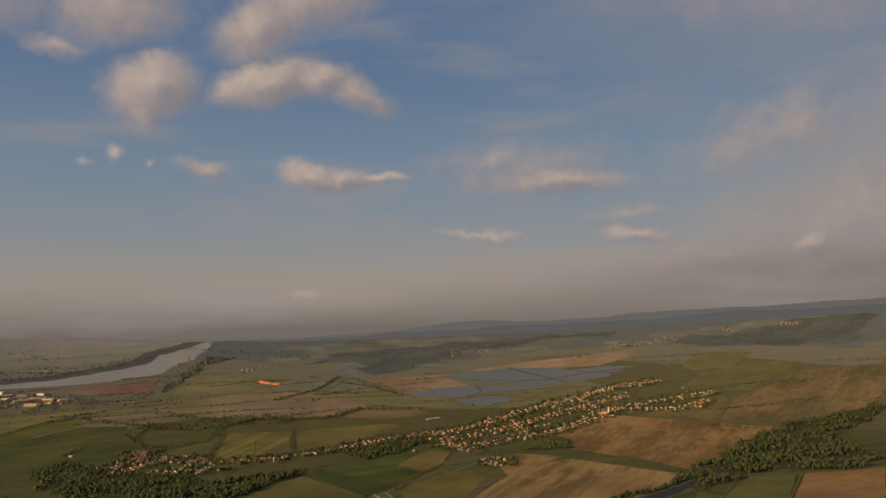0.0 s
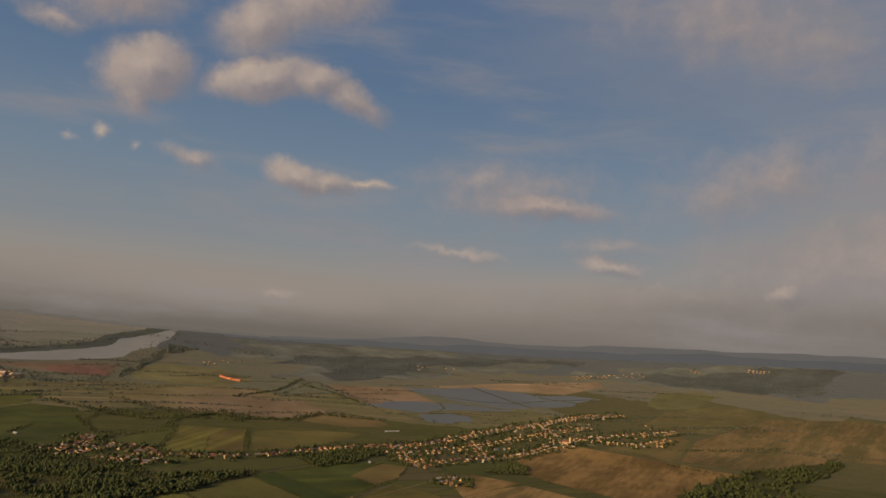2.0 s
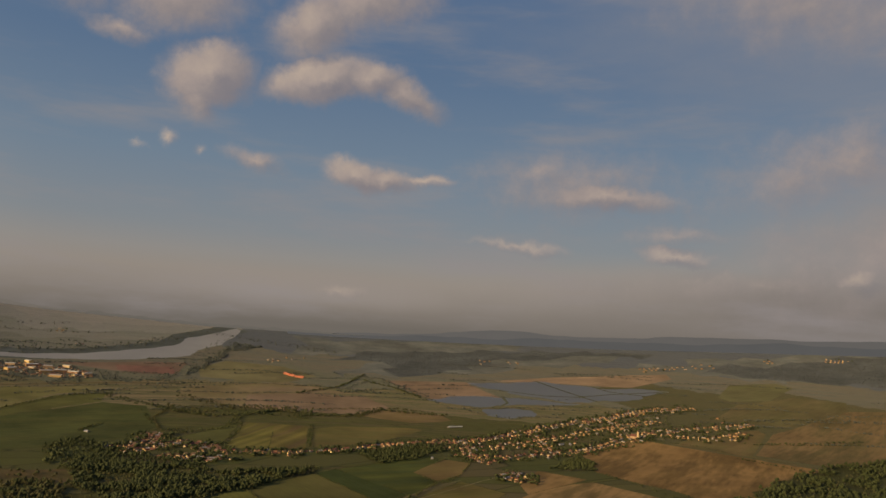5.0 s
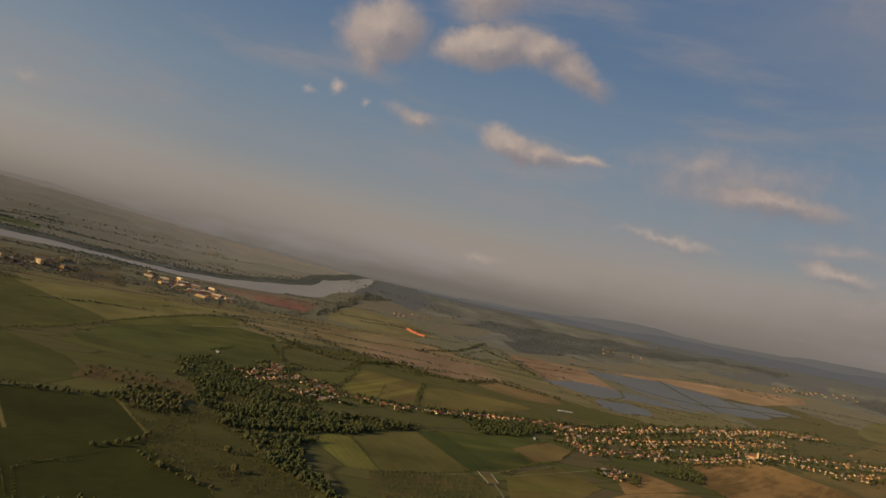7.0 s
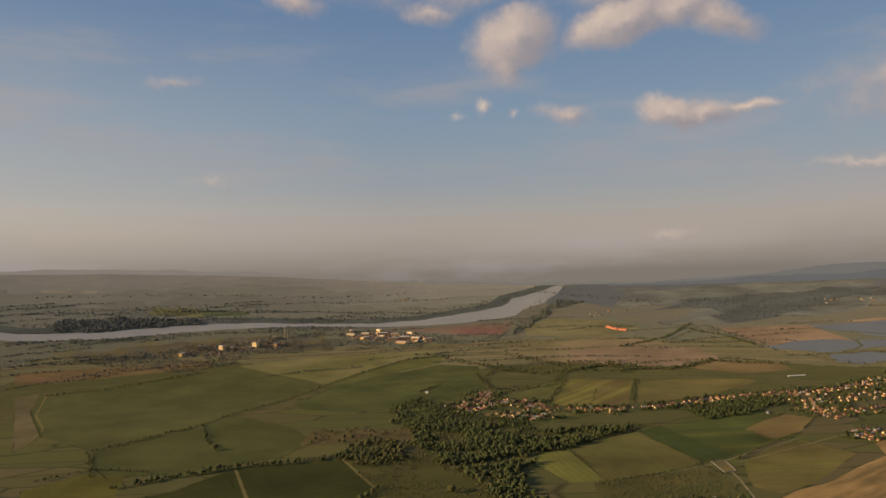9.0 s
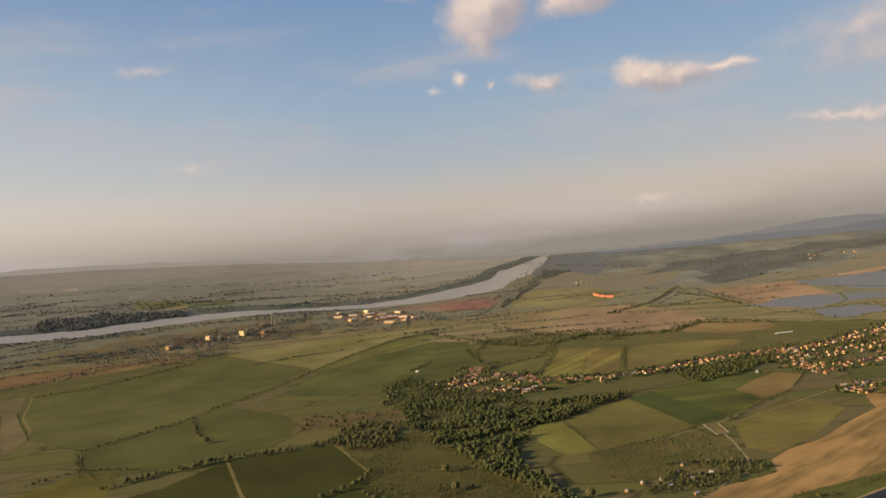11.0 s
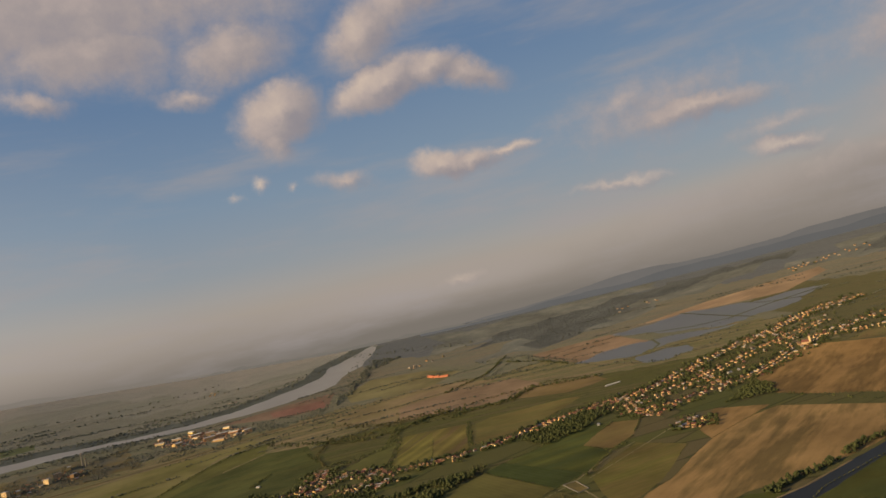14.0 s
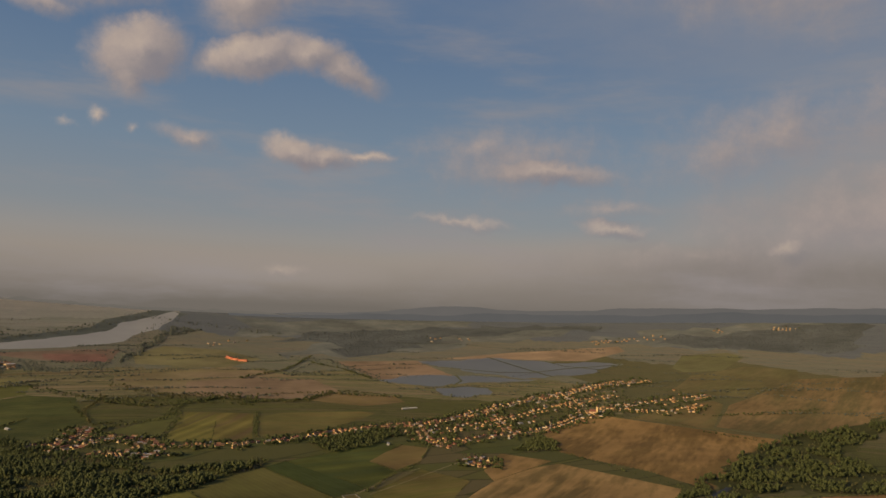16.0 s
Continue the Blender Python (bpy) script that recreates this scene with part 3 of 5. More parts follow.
field([(-839, 2240), (-776, 2574), (-749, 2602), (-682, 2235), (-749, 2184)], "light green meadow at the village edge", field_material("meadow_d", GREEN2, GREEN, 60, 0, 3))
field([(-492, 1560), (-455, 1692), (-306, 1466), (-357, 1423)], "light green strip of crop by the wood", field_material("wheat_g", (0.175, 0.165, 0.036), GREEN2, 125, 14, 4))
field([(-455, 1692), (-351, 1900), (-170, 1652), (-234, 1540), (-306, 1466)], "brownish green field with faint rows", field_material("wheat_h", (0.132, 0.112, 0.036), (0.112, 0.106, 0.030), 125, 12, 4))
field([(-351, 1900), (-311, 1972), (-114, 1735), (-170, 1652)], "dark green strip of crop", field_material("wheat_i", (0.058, 0.072, 0.016), DARKGREEN, 125, 12, 4))
field([(-311, 1972), (-108, 2258), (-65, 2200), (-128, 2002), (-63, 1895), (-114, 1735)], "green field with darker bands", field_material("wheat_j", (0.118, 0.122, 0.026), DARKGREEN, 35, 60, 6, 1.6, 0.5))
field([(-128, 2002), (-60, 2232), (12, 2198), (-10, 2004), (-63, 1907)], "brown tilled strip by the village", field_material("plough_c", (0.23, 0.155, 0.06), OLIVE, 35, 0, 4))
field([(-103, 1699), (-8, 1932), (95, 1829), (25, 1584), (-23, 1489), (-70, 1517)], "smooth green field beside a farm road", field_material("wheat_k", (0.125, 0.122, 0.026), OLIVE, 35, 18, 4, 1.4, 0.2))
field([(-323, 1446), (-156, 1623), (-73, 1468), (-134, 1377), (-216, 1305), (-281, 1322)], "orchard ground with speckled rows", field_material("orchard_a", OLIVE, DARKGREEN, 40, 9, 2, 1.3, 0.6))
field([(-1734, 3252), (-1594, 3387), (-1451, 3532), (-1320, 3625), (-1266, 3370), (-1375, 3287)], "bare reddish industrial ground beside the river", field_material("spoil_a", (0.20, 0.145, 0.095), (0.19, 0.12, 0.08), 60, 0, 3))
field([(-1543, 3374), (-1337, 3502), (-1276, 3369), (-1385, 3309), (-1495, 3302)], "dark red spoil deposit", field_material("spoil_b", (0.20, 0.115, 0.08), (0.24, 0.12, 0.085), 60, 0, 3, 1.4))
field([(-403, 3685), (-28, 3767), (145, 3448), (-177, 3365)], "orange brown field by the ponds", field_material("plough_d", (0.23, 0.155, 0.09), HAZY_BROWN, 20, 0, 4))
field([(81, 3825), (423, 3967), (748, 4040), (983, 4057), (987, 3958), (755, 3783), (410, 3829)], "pale orange stubble field beyond the ponds", field_material("stubble_a", (0.36, 0.25, 0.14), HAZY_BROWN, 20, 0, 5))
field([(1103, 3602), (1228, 3832), (1443, 3828), (1489, 3741), (1303, 3526), (1129, 3525)], "green far field catching sunlight", field_material("meadow_e", (0.122, 0.122, 0.047), (0.138, 0.122, 0.056), 10, 0, 4))
field([(935, 2656), (1107, 2978), (1535, 3329), (1867, 3278), (2220, 3066), (1841, 2560), (1530, 2733), (1125, 2524)], "olive brown open field", field_material("plough_e", (0.098, 0.086, 0.034), (0.190, 0.128, 0.056), 52, 0, 6, 1.6))
field([(688, 2781), (881, 2949), (1076, 3042), (1087, 2985), (919, 2640), (1081, 2489)], "brown tilled field beside the houses", field_material("plough_f", (0.170, 0.120, 0.05), (0.125, 0.108, 0.040), 52, 0, 6, 1.5))
field([(957, 3194), (1143, 3464), (1416, 3572), (1602, 3467), (1535, 3329), (1219, 3093)], "green field lit by low sun", field_material("meadow_h", (0.104, 0.096, 0.037), (0.132, 0.104, 0.046), 45, 0, 5))
field([(354, 2501), (583, 2838), (682, 2762), (1074, 2472), (899, 2303), (597, 1810), (516, 1993), (405, 2113), (349, 2197)], "sunlit tan ploughed field with pale streaks", field_material("plough_g", (0.148, 0.095, 0.033), (0.280, 0.170, 0.062), 66, 0, 6, 2.3))
field([(131, 1935), (191, 2154), (309, 2077), (250, 1987), (143, 1834)], "tan ploughed field end", field_material("plough_h", (0.158, 0.104, 0.037), (0.29, 0.18, 0.068), 66, 0, 6, 2.0))
field([(-92, 1213), (-112, 1240), (-95, 1294), (-52, 1341), (-17, 1383), (-28, 1449), (-3, 1519), (40, 1579), (87, 1704), (143, 1834), (250, 1987), (320, 2049), (534, 1818), (489, 1705), (375, 1576), (248, 1477), (140, 1430), (75, 1356), (38, 1316), (3, 1273), (-44, 1229)], "tan ploughed field with pale diagonal streaks", field_material("plough_i", (0.132, 0.096, 0.036), (0.300, 0.190, 0.074), 66, 0, 6, 2.3))
# ground colour darkened within the wood's outline to deepen the wood
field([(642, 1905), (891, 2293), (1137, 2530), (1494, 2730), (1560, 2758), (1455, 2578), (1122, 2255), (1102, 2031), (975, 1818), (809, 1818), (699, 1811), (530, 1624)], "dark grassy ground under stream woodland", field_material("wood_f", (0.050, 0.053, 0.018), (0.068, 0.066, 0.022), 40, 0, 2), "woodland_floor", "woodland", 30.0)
field([(808, 1784), (1029, 1840), (804, 1449), (629, 1466)], "brown tilled field across the stream", field_material("plough_j", BROWN, TAN, 30, 0, 4))
field([(666, 1762), (794, 1786), (639, 1488), (502, 1502)], "smooth green field across the stream", field_material("meadow_g", GREEN2, GREEN, 40, 0, 2))
field([(517, 1637), (349, 1495), (241, 1387), (214, 1343), (364, 1264)], "green meadow across the stream", field_material("meadow_f", (0.088, 0.082, 0.018), DARKGREEN, 40, 0, 2))
for road in ([(-232, 1533), (-139, 1668), (-61, 1856), (-9, 1944)], [(-139, 1668), (-95, 1560), (-62, 1450), (-55, 1384), (-82, 1323), (-111, 1233), (-154, 1170)], [(-106, 1685), (-39, 1806), (81, 2027)]):
    strip(road, 3.6, "pale dusty farm road between fields", TRACK, "road", "road")
for road in ([(-1012, 1306), (-797, 1102)], [(-2196, 1762), (-1974, 1562), (-1761, 1432), (-1606, 1271)], [(-842, 1434), (-659, 1269)]):
    strip(road, 6.0, "worn grassy farm track", field_material("grass_track", (0.15, 0.14, 0.05), OLIVE), "track", "farm track")
strip([(-2562, 1903), (-2444, 2110), (-2175, 2317), (-1923, 2540), (-1699, 2763), (-1425, 3041), (-1183, 3211)], 20.0, "dark straight railway embankment", field_material("embankment", (0.11, 0.085, 0.06), OLIVE), "embankment", "embankment")
field([(-2847, 2786), (-2628, 2905), (-2772, 3021), (-2923, 2876)], "yellow green field beyond the river", field_material("far_rape", (0.215, 0.190, 0.070), (0.180, 0.165, 0.066), 30, 0, 4), wild=12.0)
field([(-3488, 2676), (-3307, 2856), (-3346, 2889), (-3528, 2706)], "pale bare strip of ground beyond the river", field_material("far_sand", (0.34, 0.30, 0.22), (0.28, 0.25, 0.18), 30, 0, 4), wild=10.0)
field([(-2635, 2912), (-2481, 3074), (-2542, 3126), (-2724, 2989)], "dark green field beyond the river", field_material("far_clover", (0.090, 0.108, 0.046), (0.110, 0.118, 0.058), 30, 0, 4), wild=12.0)
field([(-2928, 2286), (-2841, 2352), (-2550, 2803), (-2619, 2877), (-2856, 2661), (-3051, 2405)], "dark ground under trees beyond the river", field_material("far_carr", (0.092, 0.098, 0.078), (0.110, 0.114, 0.090), 30, 0, 2), "woodland_floor", "woodland", 40.0)
RIVER_NEAR = [(-4500, 700), (-4000, 1500)] + [(-2906, 2144), (-2764, 2291), (-2632, 2460), (-2517, 2665), (-2364, 2855), (-2187, 3040), (-1961, 3172), (-1745, 3330), (-1575, 3473), (-1438, 3645), (-1361, 3783), (-1386, 3911), (-1334, 4082), (-1332, 4309), (-1348, 4519)]
RIVER_FAR = [(-4560, 900), (-4200, 1700)] + [(-2990, 2204), (-2908, 2297), (-2770, 2435), (-2685, 2601), (-2549, 2803), (-2370, 2981), (-2132, 3143), (-1911, 3294), (-1735, 3486), (-1621, 3711), (-1510, 3943), (-1527, 4161), (-1450, 4379), (-1392, 4548)]
strip(RIVER_FAR, 190.0, "dark wooded far bank of the river", field_material("bank_wood", (0.085, 0.092, 0.066), FARWOOD, 0, 0, 2), "riverside_wood", "woodland")
field(RIVER_NEAR + RIVER_FAR[::-1], "broad pale grey river winding into haze", SMOOTH_WATER, "river", "river", 9.0)
field([(-185, 3351), (-68, 3463), (207, 3492), (497, 3418), (274, 3371), (32, 3272), (-97, 3287)], "shallow blue grey fish pond", POND_WATER, "pond", "pond", 20.0)
field([(56, 3222), (168, 3265), (268, 3270), (247, 3144), (160, 3090), (77, 3106)], "small shallow grey fish pond", POND_WATER, "pond", "pond", 20.0)
field([(-23, 3736), (150, 3800), (309, 3860), (573, 3773), (913, 3725), (688, 3522), (425, 3450), (186, 3581)], "wide blue grey fish pond with reed edges", POND_WATER, "pond", "pond", 24.0)
for dike in ([(310, 3870), (420, 3690), (560, 3470)], [(80, 3650), (330, 3560), (470, 3560), (640, 3640), (900, 3700)], [(140, 3500), (160, 3380), (120, 3290)], [(570, 3790), (640, 3690), (790, 3610)]):
    strip(dike, 11.0, "low grassy dike between fish ponds", field_material("dike_grass", (0.120, 0.118, 0.050), (0.095, 0.10, 0.05)), "dike", "dike")
STREAM_NEAR = [(640, 1850), (575, 1768), (525, 1713), (453, 1639), (368, 1555), (317, 1508), (223, 1413), (119, 1335), (72, 1267), (4, 1227), (-68, 1176), (-180, 1090)]
STREAM_FAR = [(652, 1842), (590, 1756), (533, 1684), (466, 1610), (392, 1530), (327, 1464), (262, 1386), (115, 1248), (69, 1196), (20, 1150), (-60, 1095), (-160, 1015)]
field([(140, 1420), (75, 1356), (38, 1316), (3, 1273), (-44, 1229), (-92, 1213), (-150, 1140), (-68, 1176), (4, 1227), (72, 1267), (119, 1335), (200, 1400)], "green grassy bank between field and stream", field_material("bank_grass", (0.090, 0.092, 0.024), (0.070, 0.078, 0.020), 40, 0, 3), "grass_bank", "grass", 4.0)
field(STREAM_NEAR + STREAM_FAR[::-1], "dark slow stream between sandy banks", STREAM_WATER, "stream", "stream", 3.0)
strip(STREAM_NEAR[5:], 5.0, "narrow pale sandy edge along the stream", field_material("bank_sand", (0.26, 0.19, 0.095), (0.20, 0.15, 0.075)), "sand_bank", "sand bank")

# one sheet of land, finer where it is seen, its corners drawn to the outlines
az = np.concatenate([np.linspace(-180, -44, 28)[:-1], np.linspace(-44, 74, 800), np.linspace(74, 180, 24)[1:]])
rings = np.concatenate([np.linspace(1, 560, 10)[:-1], 1.0 / np.linspace(1 / 560.0, 1 / 2400.0, 290), np.linspace(2400, EDGE, 161)[1:]])
gv, gu = np.meshgrid(np.arange(len(rings), dtype=float), np.arange(len(az), dtype=float), indexing="ij")
near = np.full(gv.shape, 9.0)
snapped = np.zeros(gv.shape, bool)


def on_grid(x, y):
    r = np.hypot(x - MID_X, y - MID_Y)
    return np.interp(r, rings, np.arange(len(rings))), np.interp(heading(x, y), az, np.arange(len(az)))


for *_, outline in REGIONS:
    if callable(outline):
        continue
    pts = np.array(outline + outline[:1], float)
    v, u = on_grid(pts[:, 0], pts[:, 1])
    sv, su = [], []
    for k in range(len(v) - 1):
        n = 2 + int(4 * max(abs(v[k + 1] - v[k]), abs(u[k + 1] - u[k])))
        q = np.linspace(0, 1, min(n, 4000))
        lx, ly = pts[k, 0] + (pts[k + 1, 0] - pts[k, 0]) * q, pts[k, 1] + (pts[k + 1, 1] - pts[k, 1]) * q
        a, b = on_grid(lx, ly)
        sv.append(a), su.append(b)
    sv, su = np.concatenate(sv), np.concatenate(su)
    iv, iu = np.rint(sv).astype(int), np.rint(su).astype(int)
    ok = (iv > 8) & (iv < len(rings) - 1) & (iu > 28) & (iu < len(az) - 25)
    sv, su, iv, iu = sv[ok], su[ok], iv[ok], iu[ok]
    gap = np.hypot(sv - iv, su - iu)
    order = np.argsort(-gap)
    sv, su, iv, iu, gap = sv[order], su[order], iv[order], iu[order], gap[order]
    better = gap < near[iv, iu]
    gv[iv[better], iu[better]], gu[iv[better], iu[better]], near[iv[better], iu[better]] = sv[better], su[better], gap[better]
    snapped[iv[better], iu[better]] = True
gr, ga = np.interp(gv, np.arange(len(rings)), rings), np.radians(np.interp(gu, np.arange(len(az)), az))
gx, gy = MID_X - gr * np.sin(ga), MID_Y + gr * np.cos(ga)
grid_v = np.stack([gx, gy, land(gx, gy)], 2).reshape(-1, 3)
ni, nj = gx.shape
ii, jj = np.meshgrid(np.arange(ni - 1), np.arange(nj - 1), indexing="ij")
c0 = (ii * nj + jj).ravel()
c1, c2, c3 = c0 + 1, c0 + nj + 1, c0 + nj
flat_snap = snapped.ravel()
split = flat_snap[c1] & flat_snap[c3]
pu, pv = gu.ravel(), gv.ravel()


def span(t):
    """The signed size of triangles on the unrolled sheet."""
    a, b, c = t[:, 0], t[:, 1], t[:, 2]
    return (pu[b] - pu[a]) * (pv[c] - pv[a]) - (pu[c] - pu[a]) * (pv[b] - pv[a])


one = (np.stack([c0, c1, c3], 1), np.stack([c1, c2, c3], 1))
two = (np.stack([c0, c1, c2], 1), np.stack([c0, c2, c3], 1))
least_one, least_two = np.minimum(span(one[0]), span(one[1])), np.minimum(span(two[0]), span(two[1]))
split = np.where(least_one < 0.02, False, np.where(least_two < 0.02, True, split))[:, None]
tris = np.concatenate([np.where(split, one[0], two[0]), np.where(split, one[1], two[1])])
tris = tris[span(tris) > 1e-4][:, ::-1]
mx, my = grid_v[tris, 0].mean(1), grid_v[tris, 1].mean(1)
owner = np.zeros(len(tris), np.int32)
for k, (*_, outline) in enumerate(REGIONS):
    if callable(outline):
        owner[outline(mx, my)] = k + 1
    else:
        box_x, box_y = [p[0] for p in outline], [p[1] for p in outline]
        near_by = np.nonzero((mx > min(box_x)) & (mx < max(box_x)) & (my > min(box_y)) & (my < max(box_y)))[0]
        owner[near_by[inside(mx[near_by], my[near_by], outline)]] = k + 1


def cut(k):
    faces = tris[owner == k]
    used, inv = np.unique(faces, return_inverse=True)
    return grid_v[used], inv.reshape(faces.shape)


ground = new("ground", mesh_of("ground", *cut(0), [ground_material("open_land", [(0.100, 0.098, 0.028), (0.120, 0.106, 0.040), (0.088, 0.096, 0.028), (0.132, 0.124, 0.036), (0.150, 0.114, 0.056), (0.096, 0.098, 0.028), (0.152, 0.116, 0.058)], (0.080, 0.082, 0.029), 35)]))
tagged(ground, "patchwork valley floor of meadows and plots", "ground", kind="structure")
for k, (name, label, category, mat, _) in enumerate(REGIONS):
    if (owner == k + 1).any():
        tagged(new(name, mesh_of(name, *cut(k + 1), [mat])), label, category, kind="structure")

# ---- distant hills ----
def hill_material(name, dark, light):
    """The farthest distance, a plain backdrop that glows by itself, haze in its colour."""
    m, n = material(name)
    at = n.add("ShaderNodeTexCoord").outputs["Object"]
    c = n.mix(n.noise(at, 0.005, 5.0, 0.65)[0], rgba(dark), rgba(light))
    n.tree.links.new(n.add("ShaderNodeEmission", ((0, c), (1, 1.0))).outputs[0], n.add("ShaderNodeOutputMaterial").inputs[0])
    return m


def hill_range(a_from, a_to, radius, crest, seed, label, mat):
    """A rounded ridge along the valley's rim."""
    steps = 160
    verts, faces = [], []
    for i in range(steps + 1):
        k = i / steps
        a = radians(a_from + (a_to - a_from) * k)
        fade = min(1, 6 * k, 6 * (1 - k))
        top = 0
        for (c, w, h) in crest:
            top += h * math.exp(-((math.degrees(a) - c) / w) ** 2)
        top = top * fade + 14.0 * fade * noise.noise((k * 26, seed, 0)) + 3.0 * noise.noise((k * 90, seed, 5))
        for r, z in ((radius - 200, -110), (radius - 110, 0.40 * top), (radius - 50, 0.85 * top), (radius, top), (radius + 60, -30)):
            verts.append((MID_X - r * math.sin(a), MID_Y + r * math.cos(a), float(rim_height(math.degrees(a))) - 6 + z))
    for i in range(steps):
        for j in range(4):
            b = i * 5 + j
            faces.append((b, b + 5, b + 6, b + 1))
    ob = new("hill_range", mesh_of("hill_range", verts, faces, [mat]))
    ob.data.polygons.foreach_set("use_smooth", [True] * len(faces))
    return tagged(ob, label, "hills", kind="structure")


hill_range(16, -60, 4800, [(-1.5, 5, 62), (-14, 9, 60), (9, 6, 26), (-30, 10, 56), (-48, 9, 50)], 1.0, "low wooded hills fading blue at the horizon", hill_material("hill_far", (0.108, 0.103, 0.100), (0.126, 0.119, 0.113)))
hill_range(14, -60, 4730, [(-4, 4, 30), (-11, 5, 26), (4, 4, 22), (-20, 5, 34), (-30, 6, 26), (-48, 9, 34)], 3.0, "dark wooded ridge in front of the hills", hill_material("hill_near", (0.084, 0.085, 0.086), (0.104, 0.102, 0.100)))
# two low glowing bands, added to stand in for haze along the horizon
hill_range(90, 24, 4790, [(50, 60, 26)], 2.0, "glowing haze band at the far end of the plain", hill_material("plain_haze", (0.150, 0.134, 0.117), (0.168, 0.150, 0.131)))
hill_range(32, 8, 4780, [(20, 30, 14)], 4.0, "glowing haze band where the river vanishes", hill_material("river_haze", (0.126, 0.116, 0.102), (0.143, 0.130, 0.114)))

# ---- trees ----
ICO = bmesh.new()
bmesh.ops.create_icosphere(ICO, subdivisions=1, radius=1.0)
ICO_V = np.array([v.co for v in ICO.verts])
ICO_F = np.array([[v.index for v in f.verts] for f in ICO.faces])
ICO.free()


def prong(base, tip, r0, r1, sides):
    """A tapered stick between two places."""
    base, tip = np.array(base, float), np.array(tip, float)
    d = (tip - base) / np.linalg.norm(tip - base)
    u = np.cross(d, (0.3, 0.9, 0.1))
    u /= np.linalg.norm(u)
    w = np.cross(d, u)
    t = np.arange(sides) * 2 * np.pi / sides
    ring = np.cos(t)[:, None] * u + np.sin(t)[:, None] * w
    v = np.concatenate([base + ring * r0, tip + ring * r1])
    i = np.arange(sides)
    j = (i + 1) % sides
    return v, np.concatenate([np.stack([i, j, j + sides], 1), np.stack([i, j + sides, i + sides], 1)])


def tree_shape(rs, clumps, slim=1.0, bush=False):
    """Vertices, triangles and materials (0 bark, 1 leaves) of a tree one metre high."""
    vs, fs, ms, count = [], [], [], 0

    def put(v, f, m):
        nonlocal count
        vs.append(v), fs.append(f + count), ms.append(np.full(len(f), m))
        count += len(v)

    low = 0.06 if bush else 0.22
    put(*prong((0, 0, -0.03), (0.02, 0.01, 0.55), 0.035, 0.015, 4 if clumps > 4 else 3), 0)
    for k in range(0 if clumps < 20 else 3):
        a = k * 2.1 + rs.rand()
        put(*prong((0.01, 0, 0.25 + 0.08 * k), (0.2 * math.cos(a), 0.2 * math.sin(a), 0.5 + 0.1 * k), 0.016, 0.006, 3), 0)
    for k in range(clumps):
        h = (k + 0.5) / clumps
        a = k * 2.399 + rs.rand() * 0.8
        wide = (0.30 * math.sqrt(max(0.05, 1 - (2 * h - 0.85) ** 2))) * slim
        size = (0.27 if clumps == 5 else 0.34 if clumps < 6 else (0.23 if clumps < 12 else 0.19)) * (0.7 + 0.6 * rs.rand()) * (1.15 - 0.35 * h)
        at = np.array([wide * math.cos(a), wide * math.sin(a), low + size * 0.6 + (1 - low - size) * h * 0.95])
        v = ICO_V * (0.72 + 0.55 * rs.rand(len(ICO_V), 1)) * size * np.array([slim, slim, 0.85])
        put(v + at, ICO_F, 1)
    return np.concatenate(vs), np.concatenate(fs), np.concatenate(ms)


seed_trees = np.random.RandomState(11)
RICH = [tree_shape(seed_trees, 5, s) for s in (0.85, 1.0, 0.65, 0.8, 0.7, 1.0)]
PLAIN = [tree_shape(seed_trees, 4, s) for s in (1.0, 1.2, 0.85)]
BUSHY = [tree_shape(seed_trees, 2, s, True) for s in (1.3, 1.6)]


def grow(name, spots, label, category, shapes, leaf, seed, kind="stuff", group="", other=None, share=0.35):
    """One mesh of many trees. spots: x, y, height."""
    rs = np.random.RandomState(seed)
    vs, fs, ms, count = [], [], [], 0
    spots = np.asarray(spots, float)
    ground_z = land(spots[:, 0], spots[:, 1])
    for (x, y, h), z in zip(spots, ground_z):
        v, f, m = shapes[rs.randint(len(shapes))]
        t = rs.rand() * 6.283
        c, s = math.cos(t), math.sin(t)
        k = h * (0.72 + 0.3 * rs.rand())
        vs.append(np.stack([(v[:, 0] * c - v[:, 1] * s) * k + x, (v[:, 0] * s + v[:, 1] * c) * k + y, v[:, 2] * h + z], 1))
        fs.append(f + count)
        stand_here = noise.noise((x * 0.02, y * 0.02, seed)) * 0.5 + rs.rand() < share
        ms.append(np.where((m == 1) & (other is not None) & stand_here, 2, m))
        count += len(v)
    me = mesh_of(name, np.concatenate(vs), np.concatenate(fs), [BARK, leaf] + ([other] if other else []), np.concatenate(ms))
    return tagged(new(name, me), label, category, group, kind)


def fill(poly, spacing, low, high, seed, thin=0.0, wild=14.0):
    """Spots inside an outline, unevenly spaced."""
    rs = np.random.RandomState(seed)
    xs, ys = [p[0] for p in poly], [p[1] for p in poly]
    x, y = np.meshgrid(np.arange(min(xs), max(xs), spacing), np.arange(min(ys), max(ys), spacing))
    x, y = x.ravel() + (rs.rand(x.size) - 0.5) * spacing * 1.1, y.ravel() + (rs.rand(x.size) - 0.5) * spacing * 1.1
    keep = inside(x, y, ragged(poly, wild))
    if thin:
        patch = np.array([noise.noise((a * 0.012, b * 0.012, seed)) for a, b in zip(x, y)])
        keep &= patch > -0.6 + thin
    return np.stack([x, y, low + (high - low) * rs.rand(x.size) ** 1.5], 1)[keep]


